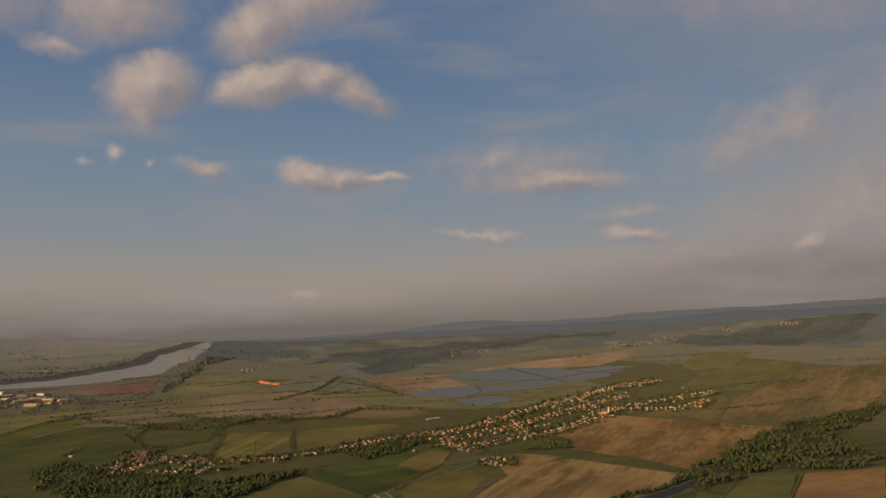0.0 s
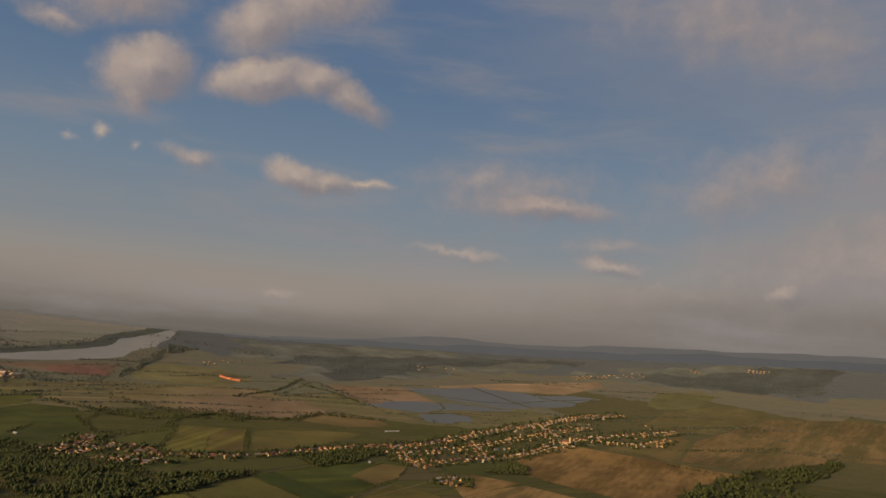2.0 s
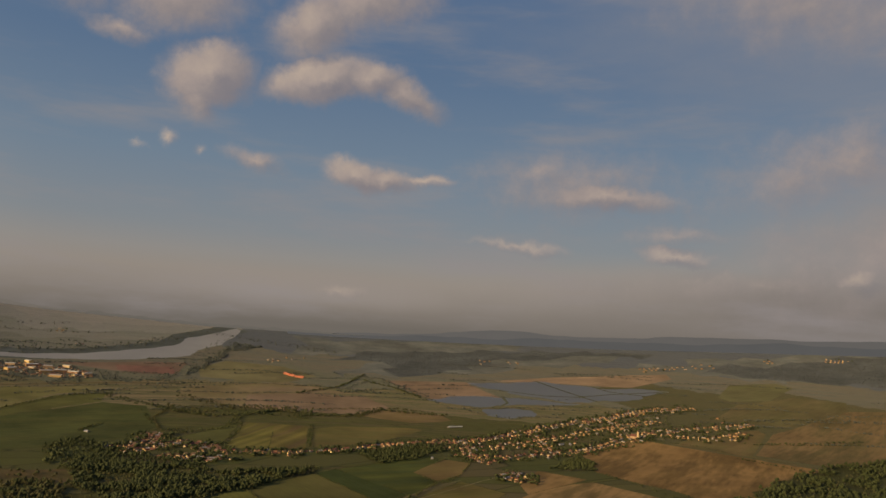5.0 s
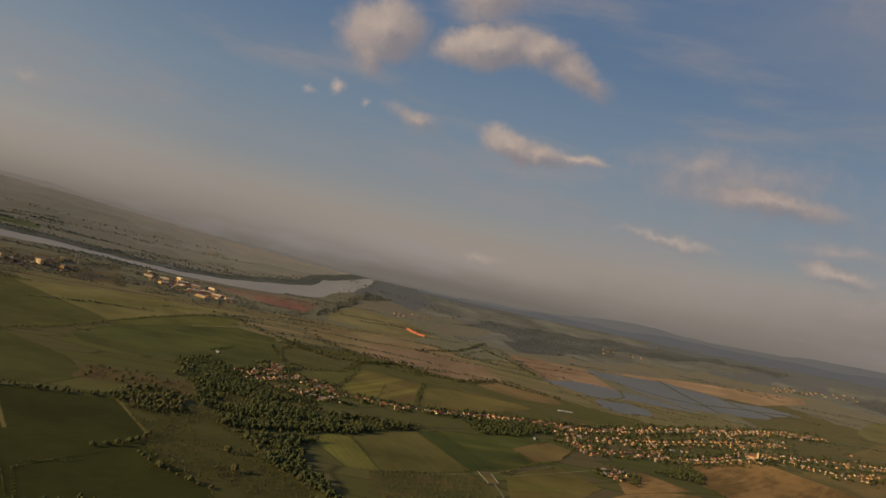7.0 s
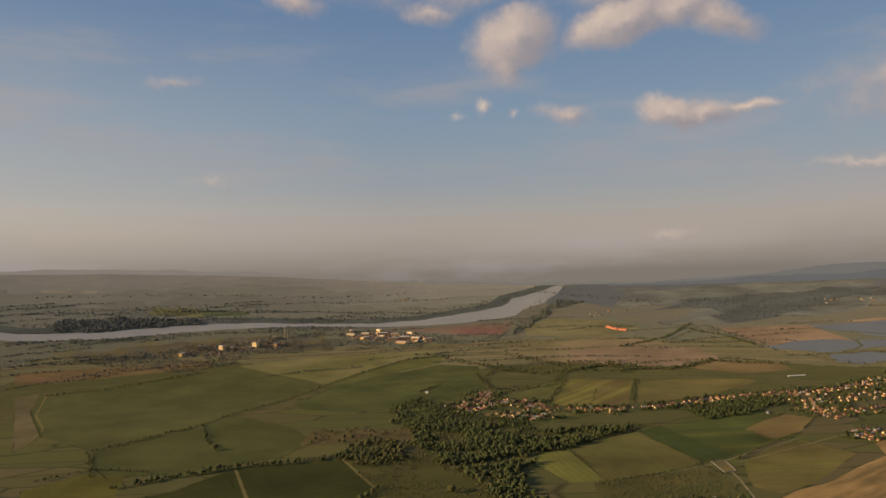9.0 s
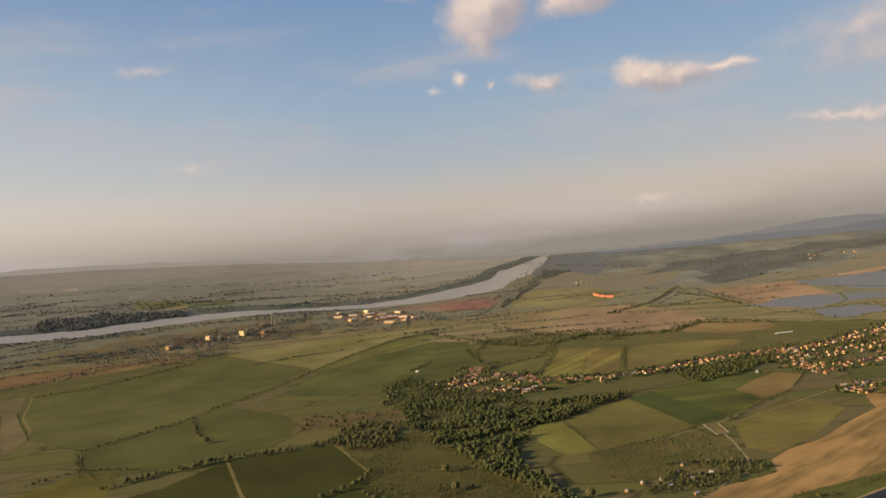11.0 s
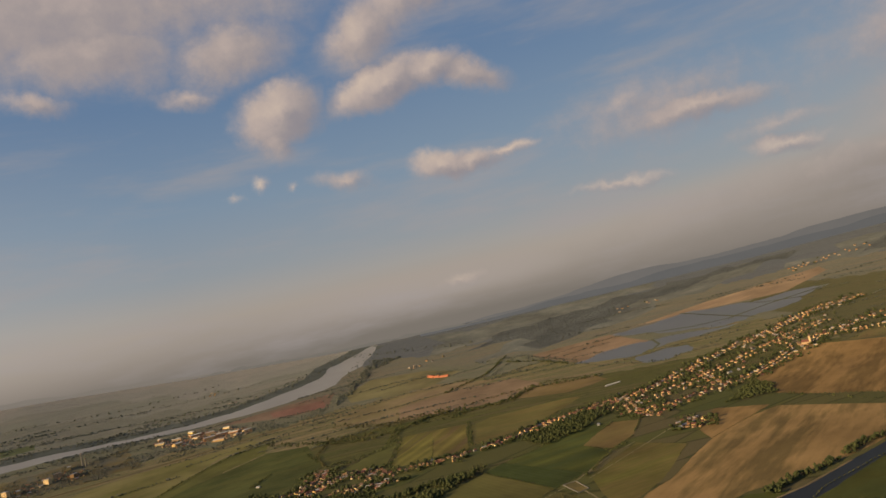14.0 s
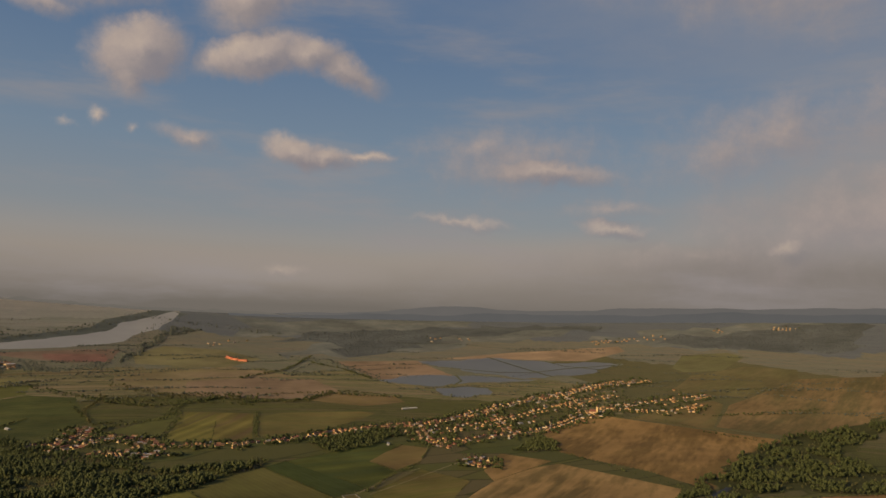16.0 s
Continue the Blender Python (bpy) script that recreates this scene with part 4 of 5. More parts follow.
def along(line, spacing, width, low, high, seed, gaps=0.15):
    """Spots along a line, in a band."""
    rs = np.random.RandomState(seed)
    out = []
    for (ax, ay), (bx, by) in zip(line, line[1:]):
        d = math.hypot(bx - ax, by - ay)
        for k in np.arange(0, d, spacing):
            q = (k + rs.rand() * spacing) / d
            if noise.noise((q * d * 0.01 + ax, ay * 0.01, seed)) < -0.55 + gaps * 2 - 0.3:
                continue
            out.append((ax + (bx - ax) * q + (rs.rand() - 0.5) * width, ay + (by - ay) * q + (rs.rand() - 0.5) * width, low + (high - low) * rs.rand() ** 2))
    return out


grow("woodland", fill([(-902, 1766), (-857, 1894), (-571, 1823), (-395, 1918), (-345, 1998), (-404, 1797), (-488, 1587), (-474, 1470), (-376, 1327), (-261, 1197), (-320, 1185), (-434, 1295), (-589, 1455), (-711, 1549)], 6.4, 4, 14, 21, 0.42, 24.0), "dense mixed green woodland below the village", "woodland", RICH, LEAF_DARK, 1, other=LEAF, share=0.4)
grow("scrub_trees", fill([(-902, 1766), (-857, 1894), (-571, 1823), (-395, 1918), (-345, 1998), (-404, 1797), (-488, 1587), (-474, 1470), (-376, 1327), (-261, 1197), (-320, 1185), (-434, 1295), (-589, 1455), (-711, 1549)], 12.0, 3, 9, 51, 0.2, 60.0), "loose scrub and young trees round the woodland", "scrub", RICH, LEAF_DRY, 51, other=LEAF)
grow("scrub_trees", fill([(-799, 1385), (-775, 1542), (-664, 1509), (-532, 1404), (-404, 1271), (-324, 1197), (-282, 1170), (-577, 1108), (-637, 1251)], 11.0, 2, 6, 54, 0.35, 20.0), "scattered shrubs and small trees in rough pasture", "scrub", RICH, LEAF_DRY, 54, other=LEAF)
grow("scrub_trees", fill([(-907, 1527), (-878, 1596), (-801, 1614), (-691, 1462), (-748, 1385), (-817, 1416)], 13.0, 3, 8, 52, 0.2, 50.0), "loose scrub beside a clump of trees", "scrub", RICH, LEAF_DRY, 52, other=LEAF)
grow("scrub_trees", fill([(642, 1905), (891, 2293), (1137, 2530), (1494, 2730), (1560, 2758), (1455, 2578), (1122, 2255), (1102, 2031), (975, 1818), (809, 1818), (699, 1811), (530, 1624)], 26.0, 3, 8, 53, 0.3, 45.0), "loose scrub along the wooded stream", "scrub", RICH, LEAF_DRY, 53, other=LEAF)
grow("woodland", fill([(-907, 1527), (-878, 1596), (-801, 1614), (-691, 1462), (-748, 1385), (-817, 1416)], 7.0, 4, 12, 22, 0.5, 24.0), "clump of sunlit olive trees among fields", "woodland", RICH, LEAF_DRY, 2, other=LEAF)
grow("woodland", fill([(654, 1973), (569, 1764), (460, 1659), (350, 1555), (240, 1447), (177, 1392), (147, 1409), (253, 1500), (374, 1604), (483, 1694)], 6.0, 4, 10, 23, 0.1), "dark wooded bank along the stream", "woodland", RICH, LEAF_DARK, 3, other=LEAF, share=0.3)
grow("woodland", fill([(642, 1905), (891, 2293), (1137, 2530), (1494, 2730), (1560, 2758), (1455, 2578), (1122, 2255), (1102, 2031), (975, 1818), (809, 1818), (699, 1811), (530, 1624)], 10.6, 4, 15, 24, 0.45, 30.0), "dark woodland beside the stream and fields", "woodland", RICH, LEAF_DARK, 4, other=LEAF, share=0.1)
grow("village_trees", fill([(-1035, 1969), (-1092, 2136), (-952, 2100), (-860, 1990), (-640, 1930), (-560, 1850), (-720, 1850), (-860, 1895), (-907, 1804)], 10.0, 4, 12, 61, 0.35, 26.0), "dark trees between the woodland and village", "trees", RICH, LEAF_DARK, 61, other=LEAF)
grow("woodland", fill([(-2928, 2286), (-2841, 2352), (-2550, 2803), (-2619, 2877), (-2856, 2661), (-3051, 2405)], 15.0, 6, 13, 62, 0.15, 40.0), "dark riverside trees across the river", "woodland", BUSHY, LEAF_HILL_HAZE, 62)
grow("woodland", fill(HILL_WOOD, 16.0, 3.0, 5.5, 63, 0.1, 70.0), "dark distant woods below the hills", "woodland", BUSHY, LEAF_HILL_HAZE, 63)
grow("woodland", fill(PLAIN_WOOD, 16.0, 3.0, 5.5, 64, 0.1, 70.0), "dark distant woods behind the open fields", "woodland", BUSHY, LEAF_HILL_HAZE, 64)
grow("woodland", fill([(-1225, 3340), (-1215, 3669), (-1230, 3978), (-1130, 4170), (-1291, 4201), (-1273, 3852), (-1250, 3432)], 13.0, 5, 11, 65, 0.1, 20.0), "dark strip of trees beside the river bend", "woodland", BUSHY, LEAF_FAR_HAZE, 65)
grow("bank_trees", along([(128, 1392), (66, 1304), (0, 1246), (-70, 1192), (-150, 1130)], 9.0, 14, 2.5, 7, 66, 0.1), "bushes and small trees on the stream bank", "trees", RICH, LEAF, 66, other=LEAF_DRY)
grow("woodland", fill([(218, 2196), (330, 2428), (379, 2331), (344, 2198)], 8.0, 5, 10, 25), "small dark copse at the field edge", "woodland", RICH, LEAF, 5)
grow("woodland", fill([(-294, 2223), (-138, 2488), (-59, 2385), (-142, 2179), (-223, 2069)], 8.0, 4, 12, 26, 0.15), "wooded slope beside the village street", "woodland", RICH, LEAF_DARK, 6, other=LEAF)
grow("woodland", fill([(-801, 765), (-758, 797), (-694, 823), (-577, 882), (-504, 966), (-415, 1026), (-396, 996), (-488, 561)], 8.2, 7, 14, 29, 0.05), "dark dense woodland beyond a crop field", "woodland", RICH, LEAF_DARK, 31, other=LEAF)
grow("woodland", fill([(-1119, 962), (-1082, 1009), (-998, 1009), (-958, 971), (-1005, 889)], 7.5, 6, 10, 30), "dark copse at the end of a hedgerow", "woodland", RICH, LEAF, 32)
grow("garden_trees", fill([(-182, 1406), (-57, 1457), (-22, 1401), (-86, 1307), (-178, 1238)], 6.5, 2.5, 8, 27, 0.25), "garden trees and bushes among cottages", "trees", RICH, LEAF_DARK, 7, other=LEAF_DRY)
grow("orchard", fill([(-323, 1446), (-156, 1623), (-73, 1468), (-134, 1377), (-216, 1305), (-281, 1322)], 7.5, 1.5, 3.0, 28), "rows of small olive orchard bushes", "orchard", BUSHY, LEAF_DRY, 8)
grow("woodland", fill([(-2008, 2721), (-2112, 2939), (-1969, 3135), (-1528, 3251), (-1284, 3334), (-1199, 3254), (-1380, 3058), (-1716, 2788), (-1903, 2658)], 13.0, 3, 6, 33, 0.55, 40.0), "dull green trees round the riverside factories", "woodland", BUSHY, LEAF_FAR_HAZE, 33)
grow("woodland", fill([(-2483, 2093), (-2420, 2270), (-2318, 2558), (-2129, 2880), (-1961, 2736), (-1978, 2407), (-2008, 2230), (-2254, 2122)], 12.5, 3, 6, 34, 0.5, 40.0), "dull green trees round the apartment blocks", "woodland", BUSHY, LEAF_FAR_HAZE, 34)
HEDGES = [
    ([(-1285, 1068), (-1268, 1176), (-1137, 1210)], 8, 8, 4, 9), ([(-1107, 1092), (-1056, 1202), (-1006, 1299), (-922, 1368), (-850, 1441)], 5, 16, 6, 13), ([(-1405, 1295), (-1401, 1472), (-1392, 1611), (-1426, 1775), (-1430, 1977), (-1469, 2267), (-1470, 2482), (-1438, 2718), (-1355, 2897)], 6, 8, 3, 8), ([(-2176, 1728), (-2083, 1880), (-2009, 2150), (-1987, 2237)], 9, 8, 4, 8), ([(-1416, 1289), (-1211, 1132)], 8, 6, 2, 6)]
HEDGES += [([(-1114, 2267), (-1114, 2429)], 7, 6, 3, 6), ([(-1073, 2806), (-913, 2735), (-796, 2910), (-662, 2886), (-423, 2891), (-331, 3075)], 4, 44, 4, 9), ([(-864, 2339), (-761, 2527), (-799, 2812), (-563, 2805)], 5, 26, 4, 8), ([(-1346, 2878), (-1209, 2795), (-1076, 2757), (-878, 2697)], 4, 34, 4, 9), ([(-1096, 2985), (-878, 2891), (-779, 2929), (-662, 2886)], 4, 40, 4, 9), ([(-446, 2272), (-526, 2689)], 8, 10, 4, 8), ([(-659, 2191), (-747, 2640)], 9, 12, 3, 7), ([(-667, 2906), (-541, 2998), (-295, 3110), (-82, 3058)], 6, 14, 4, 8)]
HEDGES += [([(977, 2811), (1191, 2852), (1379, 2871)], 9, 9, 4, 8), ([(365, 2166), (459, 1985), (550, 1817)], 9, 8, 2, 6), ([(-1051, 2807), (-1020, 2571), (-923, 2388)], 8, 8, 4, 9), ([(-924, 1777), (-987, 1947), (-904, 1987)], 6, 20, 6, 12), ([(-113, 1702), (-71, 1856), (-31, 1943)], 6, 8, 3, 8), ([(-674, 995), (-651, 1035), (-630, 1082)], 5, 5, 2, 5)]
for k, (line, step, width, low, high) in enumerate(HEDGES):
    grow("hedgerow", along(line, step * 0.75, width * 1.3, low * 0.9, high * 0.95, 40 + k), "dark hedgerow of trees and shrubs between fields", "hedgerow", RICH if k < 3 or k in (17, 18, 19) else PLAIN, LEAF if k % 3 else LEAF_DRY, 40 + k, group="hedgerows")
MORE_HEDGES = [([(-1121, 2783), (-1013, 2713), (-875, 2688), (-785, 2764), (-672, 2926), (-563, 2901)], 30, 5, 11), ([(-759, 2783), (-652, 2974)], 30, 5, 11), ([(-1114, 2267), (-1113, 2385)], 8, 3, 7), ([(-1114, 2688), (-982, 2480), (-942, 2435)], 10, 3, 8), ([(-911, 2360), (-851, 2454)], 12, 4, 9),
               ([(859, 2590), (938, 2508), (1014, 2438)], 12, 3, 7), ([(1032, 2812), (1360, 2835)], 8, 3, 6), ([(653, 2811), (795, 2749), (860, 2649)], 8, 2, 5), ([(1178, 3212), (1441, 3190)], 10, 3, 6), ([(-716, 3247), (-570, 3473), (-513, 3761)], 14, 5, 10), ([(-494, 3635), (-351, 3537), (-210, 3366)], 14, 5, 10), ([(-613, 2819), (-409, 2936), (-340, 3057), (-98, 3036)], 22, 5, 10)]
for k, (line, width, low, high) in enumerate(MORE_HEDGES):
    grow("hedgerow", along(line, 4.8, width, low, high, 140 + k), "dark uneven hedgerow with taller trees between fields", "hedgerow", PLAIN, LEAF_DARK if k % 2 else LEAF, 140 + k, group="hedgerows", other=LEAF_DRY, share=0.2)
EDGES = [o for n, _, c, _, o in REGIONS if n == "field" and c == "field"]
edge_spots = []
for k, outline in enumerate(EDGES):
    line = [p for p in outline + outline[:1] if math.hypot(p[0], p[1]) < 2600]
    for s in range(0, len(line) - 1, 1):
        if math.dist(line[s], line[s + 1]) < 60 and noise.noise((line[s][0] * 0.004, line[s][1] * 0.004, k)) > -0.12:
            edge_spots += along([line[s], line[s + 1]], 7.0, 3.0, 1.4, 3.8, 500 + k, 0.0)
grow("field_edge_shrubs", edge_spots, "thin dark line of shrubs along field edges", "shrubs", BUSHY, LEAF, 500, other=LEAF_DRY)
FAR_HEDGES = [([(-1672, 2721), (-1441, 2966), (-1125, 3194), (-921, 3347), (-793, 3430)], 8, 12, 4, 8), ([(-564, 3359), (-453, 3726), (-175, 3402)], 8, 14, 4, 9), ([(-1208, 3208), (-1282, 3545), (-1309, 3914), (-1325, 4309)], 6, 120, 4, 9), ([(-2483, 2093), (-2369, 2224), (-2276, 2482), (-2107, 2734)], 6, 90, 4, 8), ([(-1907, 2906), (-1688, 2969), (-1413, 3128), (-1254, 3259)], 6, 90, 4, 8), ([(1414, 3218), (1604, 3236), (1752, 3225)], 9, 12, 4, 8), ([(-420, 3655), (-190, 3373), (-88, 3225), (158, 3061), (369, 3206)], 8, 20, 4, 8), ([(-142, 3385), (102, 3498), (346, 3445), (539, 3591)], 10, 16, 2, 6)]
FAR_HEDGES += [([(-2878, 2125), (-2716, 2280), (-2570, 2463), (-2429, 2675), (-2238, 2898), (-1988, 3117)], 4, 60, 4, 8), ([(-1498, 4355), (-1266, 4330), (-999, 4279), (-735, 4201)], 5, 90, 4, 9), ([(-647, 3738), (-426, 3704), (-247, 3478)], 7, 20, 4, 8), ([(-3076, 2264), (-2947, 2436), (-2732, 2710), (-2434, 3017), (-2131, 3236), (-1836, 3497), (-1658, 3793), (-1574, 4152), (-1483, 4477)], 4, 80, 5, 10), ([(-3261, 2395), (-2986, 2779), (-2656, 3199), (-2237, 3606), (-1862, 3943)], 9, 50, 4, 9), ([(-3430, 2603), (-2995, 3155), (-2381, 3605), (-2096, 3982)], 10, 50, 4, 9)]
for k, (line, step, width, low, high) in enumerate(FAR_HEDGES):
    grow("tree_belt", along(line, step * 1.4, width, low, high, 80 + k), "hazy distant belt of trees", "tree belt", PLAIN, LEAF_FAR_HAZE, 80 + k, group="distant tree belts")


# short belts of trees that part the distant fields
rs_belt = np.random.RandomState(77)
WATERS = [o for n, _, _, _, o in REGIONS if n in ("river", "pond")]
for k in range(11):
    spots = []
    for _ in range(13):
        a, r = radians(rs_belt.uniform(-36, 60) if k < 7 else rs_belt.uniform(26, 62)), rs_belt.uniform(2900, 4050) if k < 7 else rs_belt.uniform(3450, 4150)
        x, y = MID_X - r * math.sin(a), MID_Y + r * math.cos(a)
        t = a + radians(rs_belt.choice([4, -8, 12])) + rs_belt.randn() * 0.06
        d = rs_belt.uniform(120, 620)
        spots += along([(x, y), (x - d * 0.5 * math.cos(t), y - d * 0.5 * math.sin(t)), (x - d * math.cos(t + 0.15), y - d * math.sin(t + 0.15))], 7.0, 16, 3.0, 8.0, 300 + k, 0.05)
    spots = np.array(spots)
    wet = np.zeros(len(spots), bool)
    for outline in WATERS:
        wet |= inside(spots[:, 0], spots[:, 1], outline)
    grow("tree_belt", spots[~wet], "dark distant belt of trees between fields", "tree belt", BUSHY, LEAF_FAR_HAZE, 310 + k, group="distant tree belts")


def part(name, bm, mat, parent, label=""):
    me = bpy.data.meshes.new(name)
    bm.to_mesh(me)
    bm.free()
    me.materials.append(mat)
    ob = new(name, me)
    ob.parent = parent
    if label:
        ob["label"] = label
    return ob


def single_tree(h, seed, slim, leaf, label):
    v, f, m = tree_shape(np.random.RandomState(seed), 26, slim)
    top = new("tree")
    for k, (name, mat) in enumerate((("trunk", BARK), ("crown", leaf))):
        faces = f[m == k]
        used, inv = np.unique(faces, return_inverse=True)
        ob = new(name, mesh_of(name, v[used] * h, inv.reshape(faces.shape), [mat]))
        ob.parent = top
    return tagged(top, label, "tree", "lone field trees")


LONE = [single_tree(11, 60, 1.0, LEAF_DRY, "olive broadleaf tree standing alone in a field"), single_tree(8, 61, 1.2, LEAF, "round green tree beside a field ditch"), single_tree(5, 62, 1.4, LEAF_DRY, "low olive shrub in rough grass")]
lone_spots = [(x, y, 0, 1.3) for x, y in [(-528, 1298), (-1152, 1402), (-470, 1213), (-258, 1223)]]
for line, step in (([(-589, 1455), (-473, 1343), (-384, 1266), (-324, 1197)], 13), ([(-654, 1270), (-653, 1178), (-672, 1127)], 11), ([(-617, 1167), (-548, 1134), (-482, 1114), (-442, 1115)], 14), ([(-1392, 1611), (-1211, 1443), (-1152, 1402)], 16)):
    lone_spots += [(x, y, random.choice((0, 1, 1, 2, 2, 2)), 0.7 + 0.5 * random.random()) for x, y, _ in along(line, step, 9, 3, 7, step)]
lone_spots += [(x, y, random.choice((1, 2, 2)), 0.6 + 0.6 * random.random()) for x, y, _ in fill([(-1083, 1644), (-876, 1749), (-760, 1644), (-796, 1604), (-917, 1541), (-988, 1494)], 26, 3, 6, 71)]
for k, (x, y, kind_of, size) in enumerate(lone_spots):
    ob = LONE[kind_of] if k == [s[2] for s in lone_spots].index(kind_of) else copy_thing(LONE[kind_of], Matrix())
    ob.matrix_basis = pose(x, y, float(land(x, y)), 0, 0, 50 * k) @ Matrix.Diagonal((size, size, size, 1))


# ---- buildings ----
def box(bm, x0, y0, z0, x1, y1, z1):
    v = [bm.verts.new(p) for p in ((x0, y0, z0), (x1, y0, z0), (x1, y1, z0), (x0, y1, z0), (x0, y0, z1), (x1, y0, z1), (x1, y1, z1), (x0, y1, z1))]
    for f in ((3, 2, 1, 0), (4, 5, 6, 7), (0, 1, 5, 4), (1, 2, 6, 5), (2, 3, 7, 6), (3, 0, 4, 7)):
        bm.faces.new([v[i] for i in f])


def gable_house(name, w, l, eaves, ridge, wall, roof, label, category, group="", chimney=True, windows=3):
    """A gabled building along y, its door at +x; top is an Empty at its base."""
    top = new(name)
    bm = bmesh.new()
    a = [bm.verts.new(p) for p in ((-w / 2, -l / 2, -1), (w / 2, -l / 2, -1), (w / 2, -l / 2, eaves), (0, -l / 2, ridge), (-w / 2, -l / 2, eaves))]
    b = [bm.verts.new((v.co.x, l / 2, v.co.z)) for v in a]
    bm.faces.new(a), bm.faces.new(b[::-1])
    for i, j in ((0, 1), (1, 2), (4, 0)):
        bm.faces.new((a[i], b[i], b[j], a[j])[::-1])
    bmesh.ops.recalc_face_normals(bm, faces=bm.faces)
    part("wall", bm, wall, top)
    bm = bmesh.new()
    o, t = 0.5, 0.25
    slope = (ridge - eaves) / (w / 2)
    for s in (-1, 1):
        e = [(s * (w / 2 + o), eaves - slope * o + 0.03), (0, ridge + 0.03), (0, ridge + 0.03 + t), (s * (w / 2 + o), eaves - slope * o + 0.03 + t)]
        p = [bm.verts.new((x, -l / 2 - o, z)) for x, z in e]
        q = [bm.verts.new((x, l / 2 + o, z)) for x, z in e]
        bm.faces.new(p), bm.faces.new(q[::-1])
        for i in range(4):
            j = (i + 1) % 4
            bm.faces.new((p[i], q[i], q[j], p[j]))
    bmesh.ops.recalc_face_normals(bm, faces=bm.faces)
    part("roof", bm, roof, top)
    if chimney:
        bm = bmesh.new()
        box(bm, -0.9, l * 0.2, ridge - 1.2, -0.3, l * 0.2 + 0.6, ridge + 0.9)
        part("chimney", bm, BRICK, top)
    for s in (-1, 1):
        for k in range(windows):
            y = -l / 2 + l * (k + 0.5) / windows
            bm = bmesh.new()
            x = s * (w / 2 + 0.01)
            if s == 1 and k == windows // 2:
                box(bm, x - 0.05, y - 0.5, 0.1, x + 0.05, y + 0.5, 2.1)
                part("door", bm, WOOD, top)
            else:
                box(bm, x - 0.05, y - 0.7, 1.0, x + 0.05, y + 0.7, 2.2)
                part("window", bm, GLASS, top)
    return tagged(top, label, category, group)


def put(ob, x, y, turn):
    return copy_thing(ob, pose(x, y, float(land(x, y)), 0, 0, turn))


def stand(ob, x, y, turn):
    ob.matrix_basis = pose(x, y, float(land(x, y)), 0, 0, turn)
    return ob


VILLAGE = "houses of the village"
KINDS = []
for w, l, e, r, wi, ri, words in ((7, 10, 2.9, 5.7, 0, 0, "white rendered house with red tiled gable roof"), (7, 12, 2.9, 5.6, 1, 0, "cream rendered house with red tiled gable roof"), (7.4, 9.5, 4.4, 7.0, 0, 1, "white two-storey house with brown tiled roof"),
                                  (7, 10, 3.0, 6.0, 1, 1, "cream rendered house with brown tiled roof"), (7.4, 9, 4.8, 6.8, 2, 0, "grey rendered house with red tiled roof"), (6, 14, 2.8, 4.8, 0, 2, "long white house with grey sheet roof")):
    KINDS.append((w * 0.84, l * 0.88, e * 0.88, r * 0.84, WALLS[wi], ROOFS[ri], words))
HOUSES = [gable_house("house", *k, "house", VILLAGE) for k in KINDS]
used_kind = [False] * len(HOUSES)
taken = []


def settle_house(x, y, turn, rs, choice=(0, 0, 1, 1, 2, 3, 3, 4, 5)):
    if any((x - a) ** 2 + (y - b) ** 2 < 80 for a, b, *_ in taken):
        return
    taken.append((x, y, turn, rs.choice(choice)))


GARDENS = []


def street(line, spacing, setback, seed, trees=4.0):
    rs = np.random.RandomState(seed)
    for (ax, ay), (bx, by) in zip(line, line[1:]):
        d = math.hypot(bx - ax, by - ay)
        ux, uy = (bx - ax) / d, (by - ay) / d
        turn = math.degrees(math.atan2(uy, ux))
        k = rs.rand() * spacing
        while k < d:
            for s in (-1, 1):
                if rs.rand() < (0.1 if seed < 6 else 0.14 + 0.4 * (noise.noise(((ax + ux * k) * 0.014, (ay + uy * k) * 0.014, s * 3.0 + seed)) < -0.2)):
                    continue
                off = s * (setback - 3 + rs.rand() * (7 if rs.rand() < 0.62 else 36))
                x, y = ax + ux * k - uy * off, ay + uy * k + ux * off
                settle_house(x, y, turn + (90 if rs.rand() < 0.55 else 0) + rs.randn() * 4 + (180 if s > 0 else 0), rs)
                for _ in range(int(trees + rs.rand())):
                    far = off + s * (4 + rs.rand() * 34) - s * 8 * (rs.rand() < 0.25)
                    j = k + (rs.rand() - 0.5) * spacing * 1.5
                    GARDENS.append((ax + ux * j - uy * far, ay + uy * j + ux * far, 3.0 + 7.5 * rs.rand() ** 1.6))
            k += spacing * (0.8 + 0.4 * rs.rand())


street([(-656, 2097), (-487, 2134), (-367, 2223), (-289, 2346), (-167, 2484), (8, 2590), (165, 2780), (347, 3003), (544, 3167), (712, 3325), (939, 3379)], 11, 10, 1)
street([(-907, 2011), (-873, 2067), (-857, 2168), (-905, 2330)], 11, 9, 2)
street([(-854, 1988), (-811, 2043), (-795, 2167), (-762, 2230)], 11.5, 9, 3)
street([(-762, 2108), (-751, 2211), (-686, 2174), (-656, 2097)], 11.5, 9, 4)
street([(-749, 1976), (-664, 1977), (-600, 1985)], 12, 9, 5)
street([(-681, 1942), (-697, 2067)], 12, 8, 16)
street([(-613, 1944), (-608, 2030)], 13, 8, 17)
street([(-40, 2323), (74, 2310), (212, 2408), (370, 2568), (517, 2776), (646, 2919), (817, 3020), (1086, 3119)], 15, 12, 6)
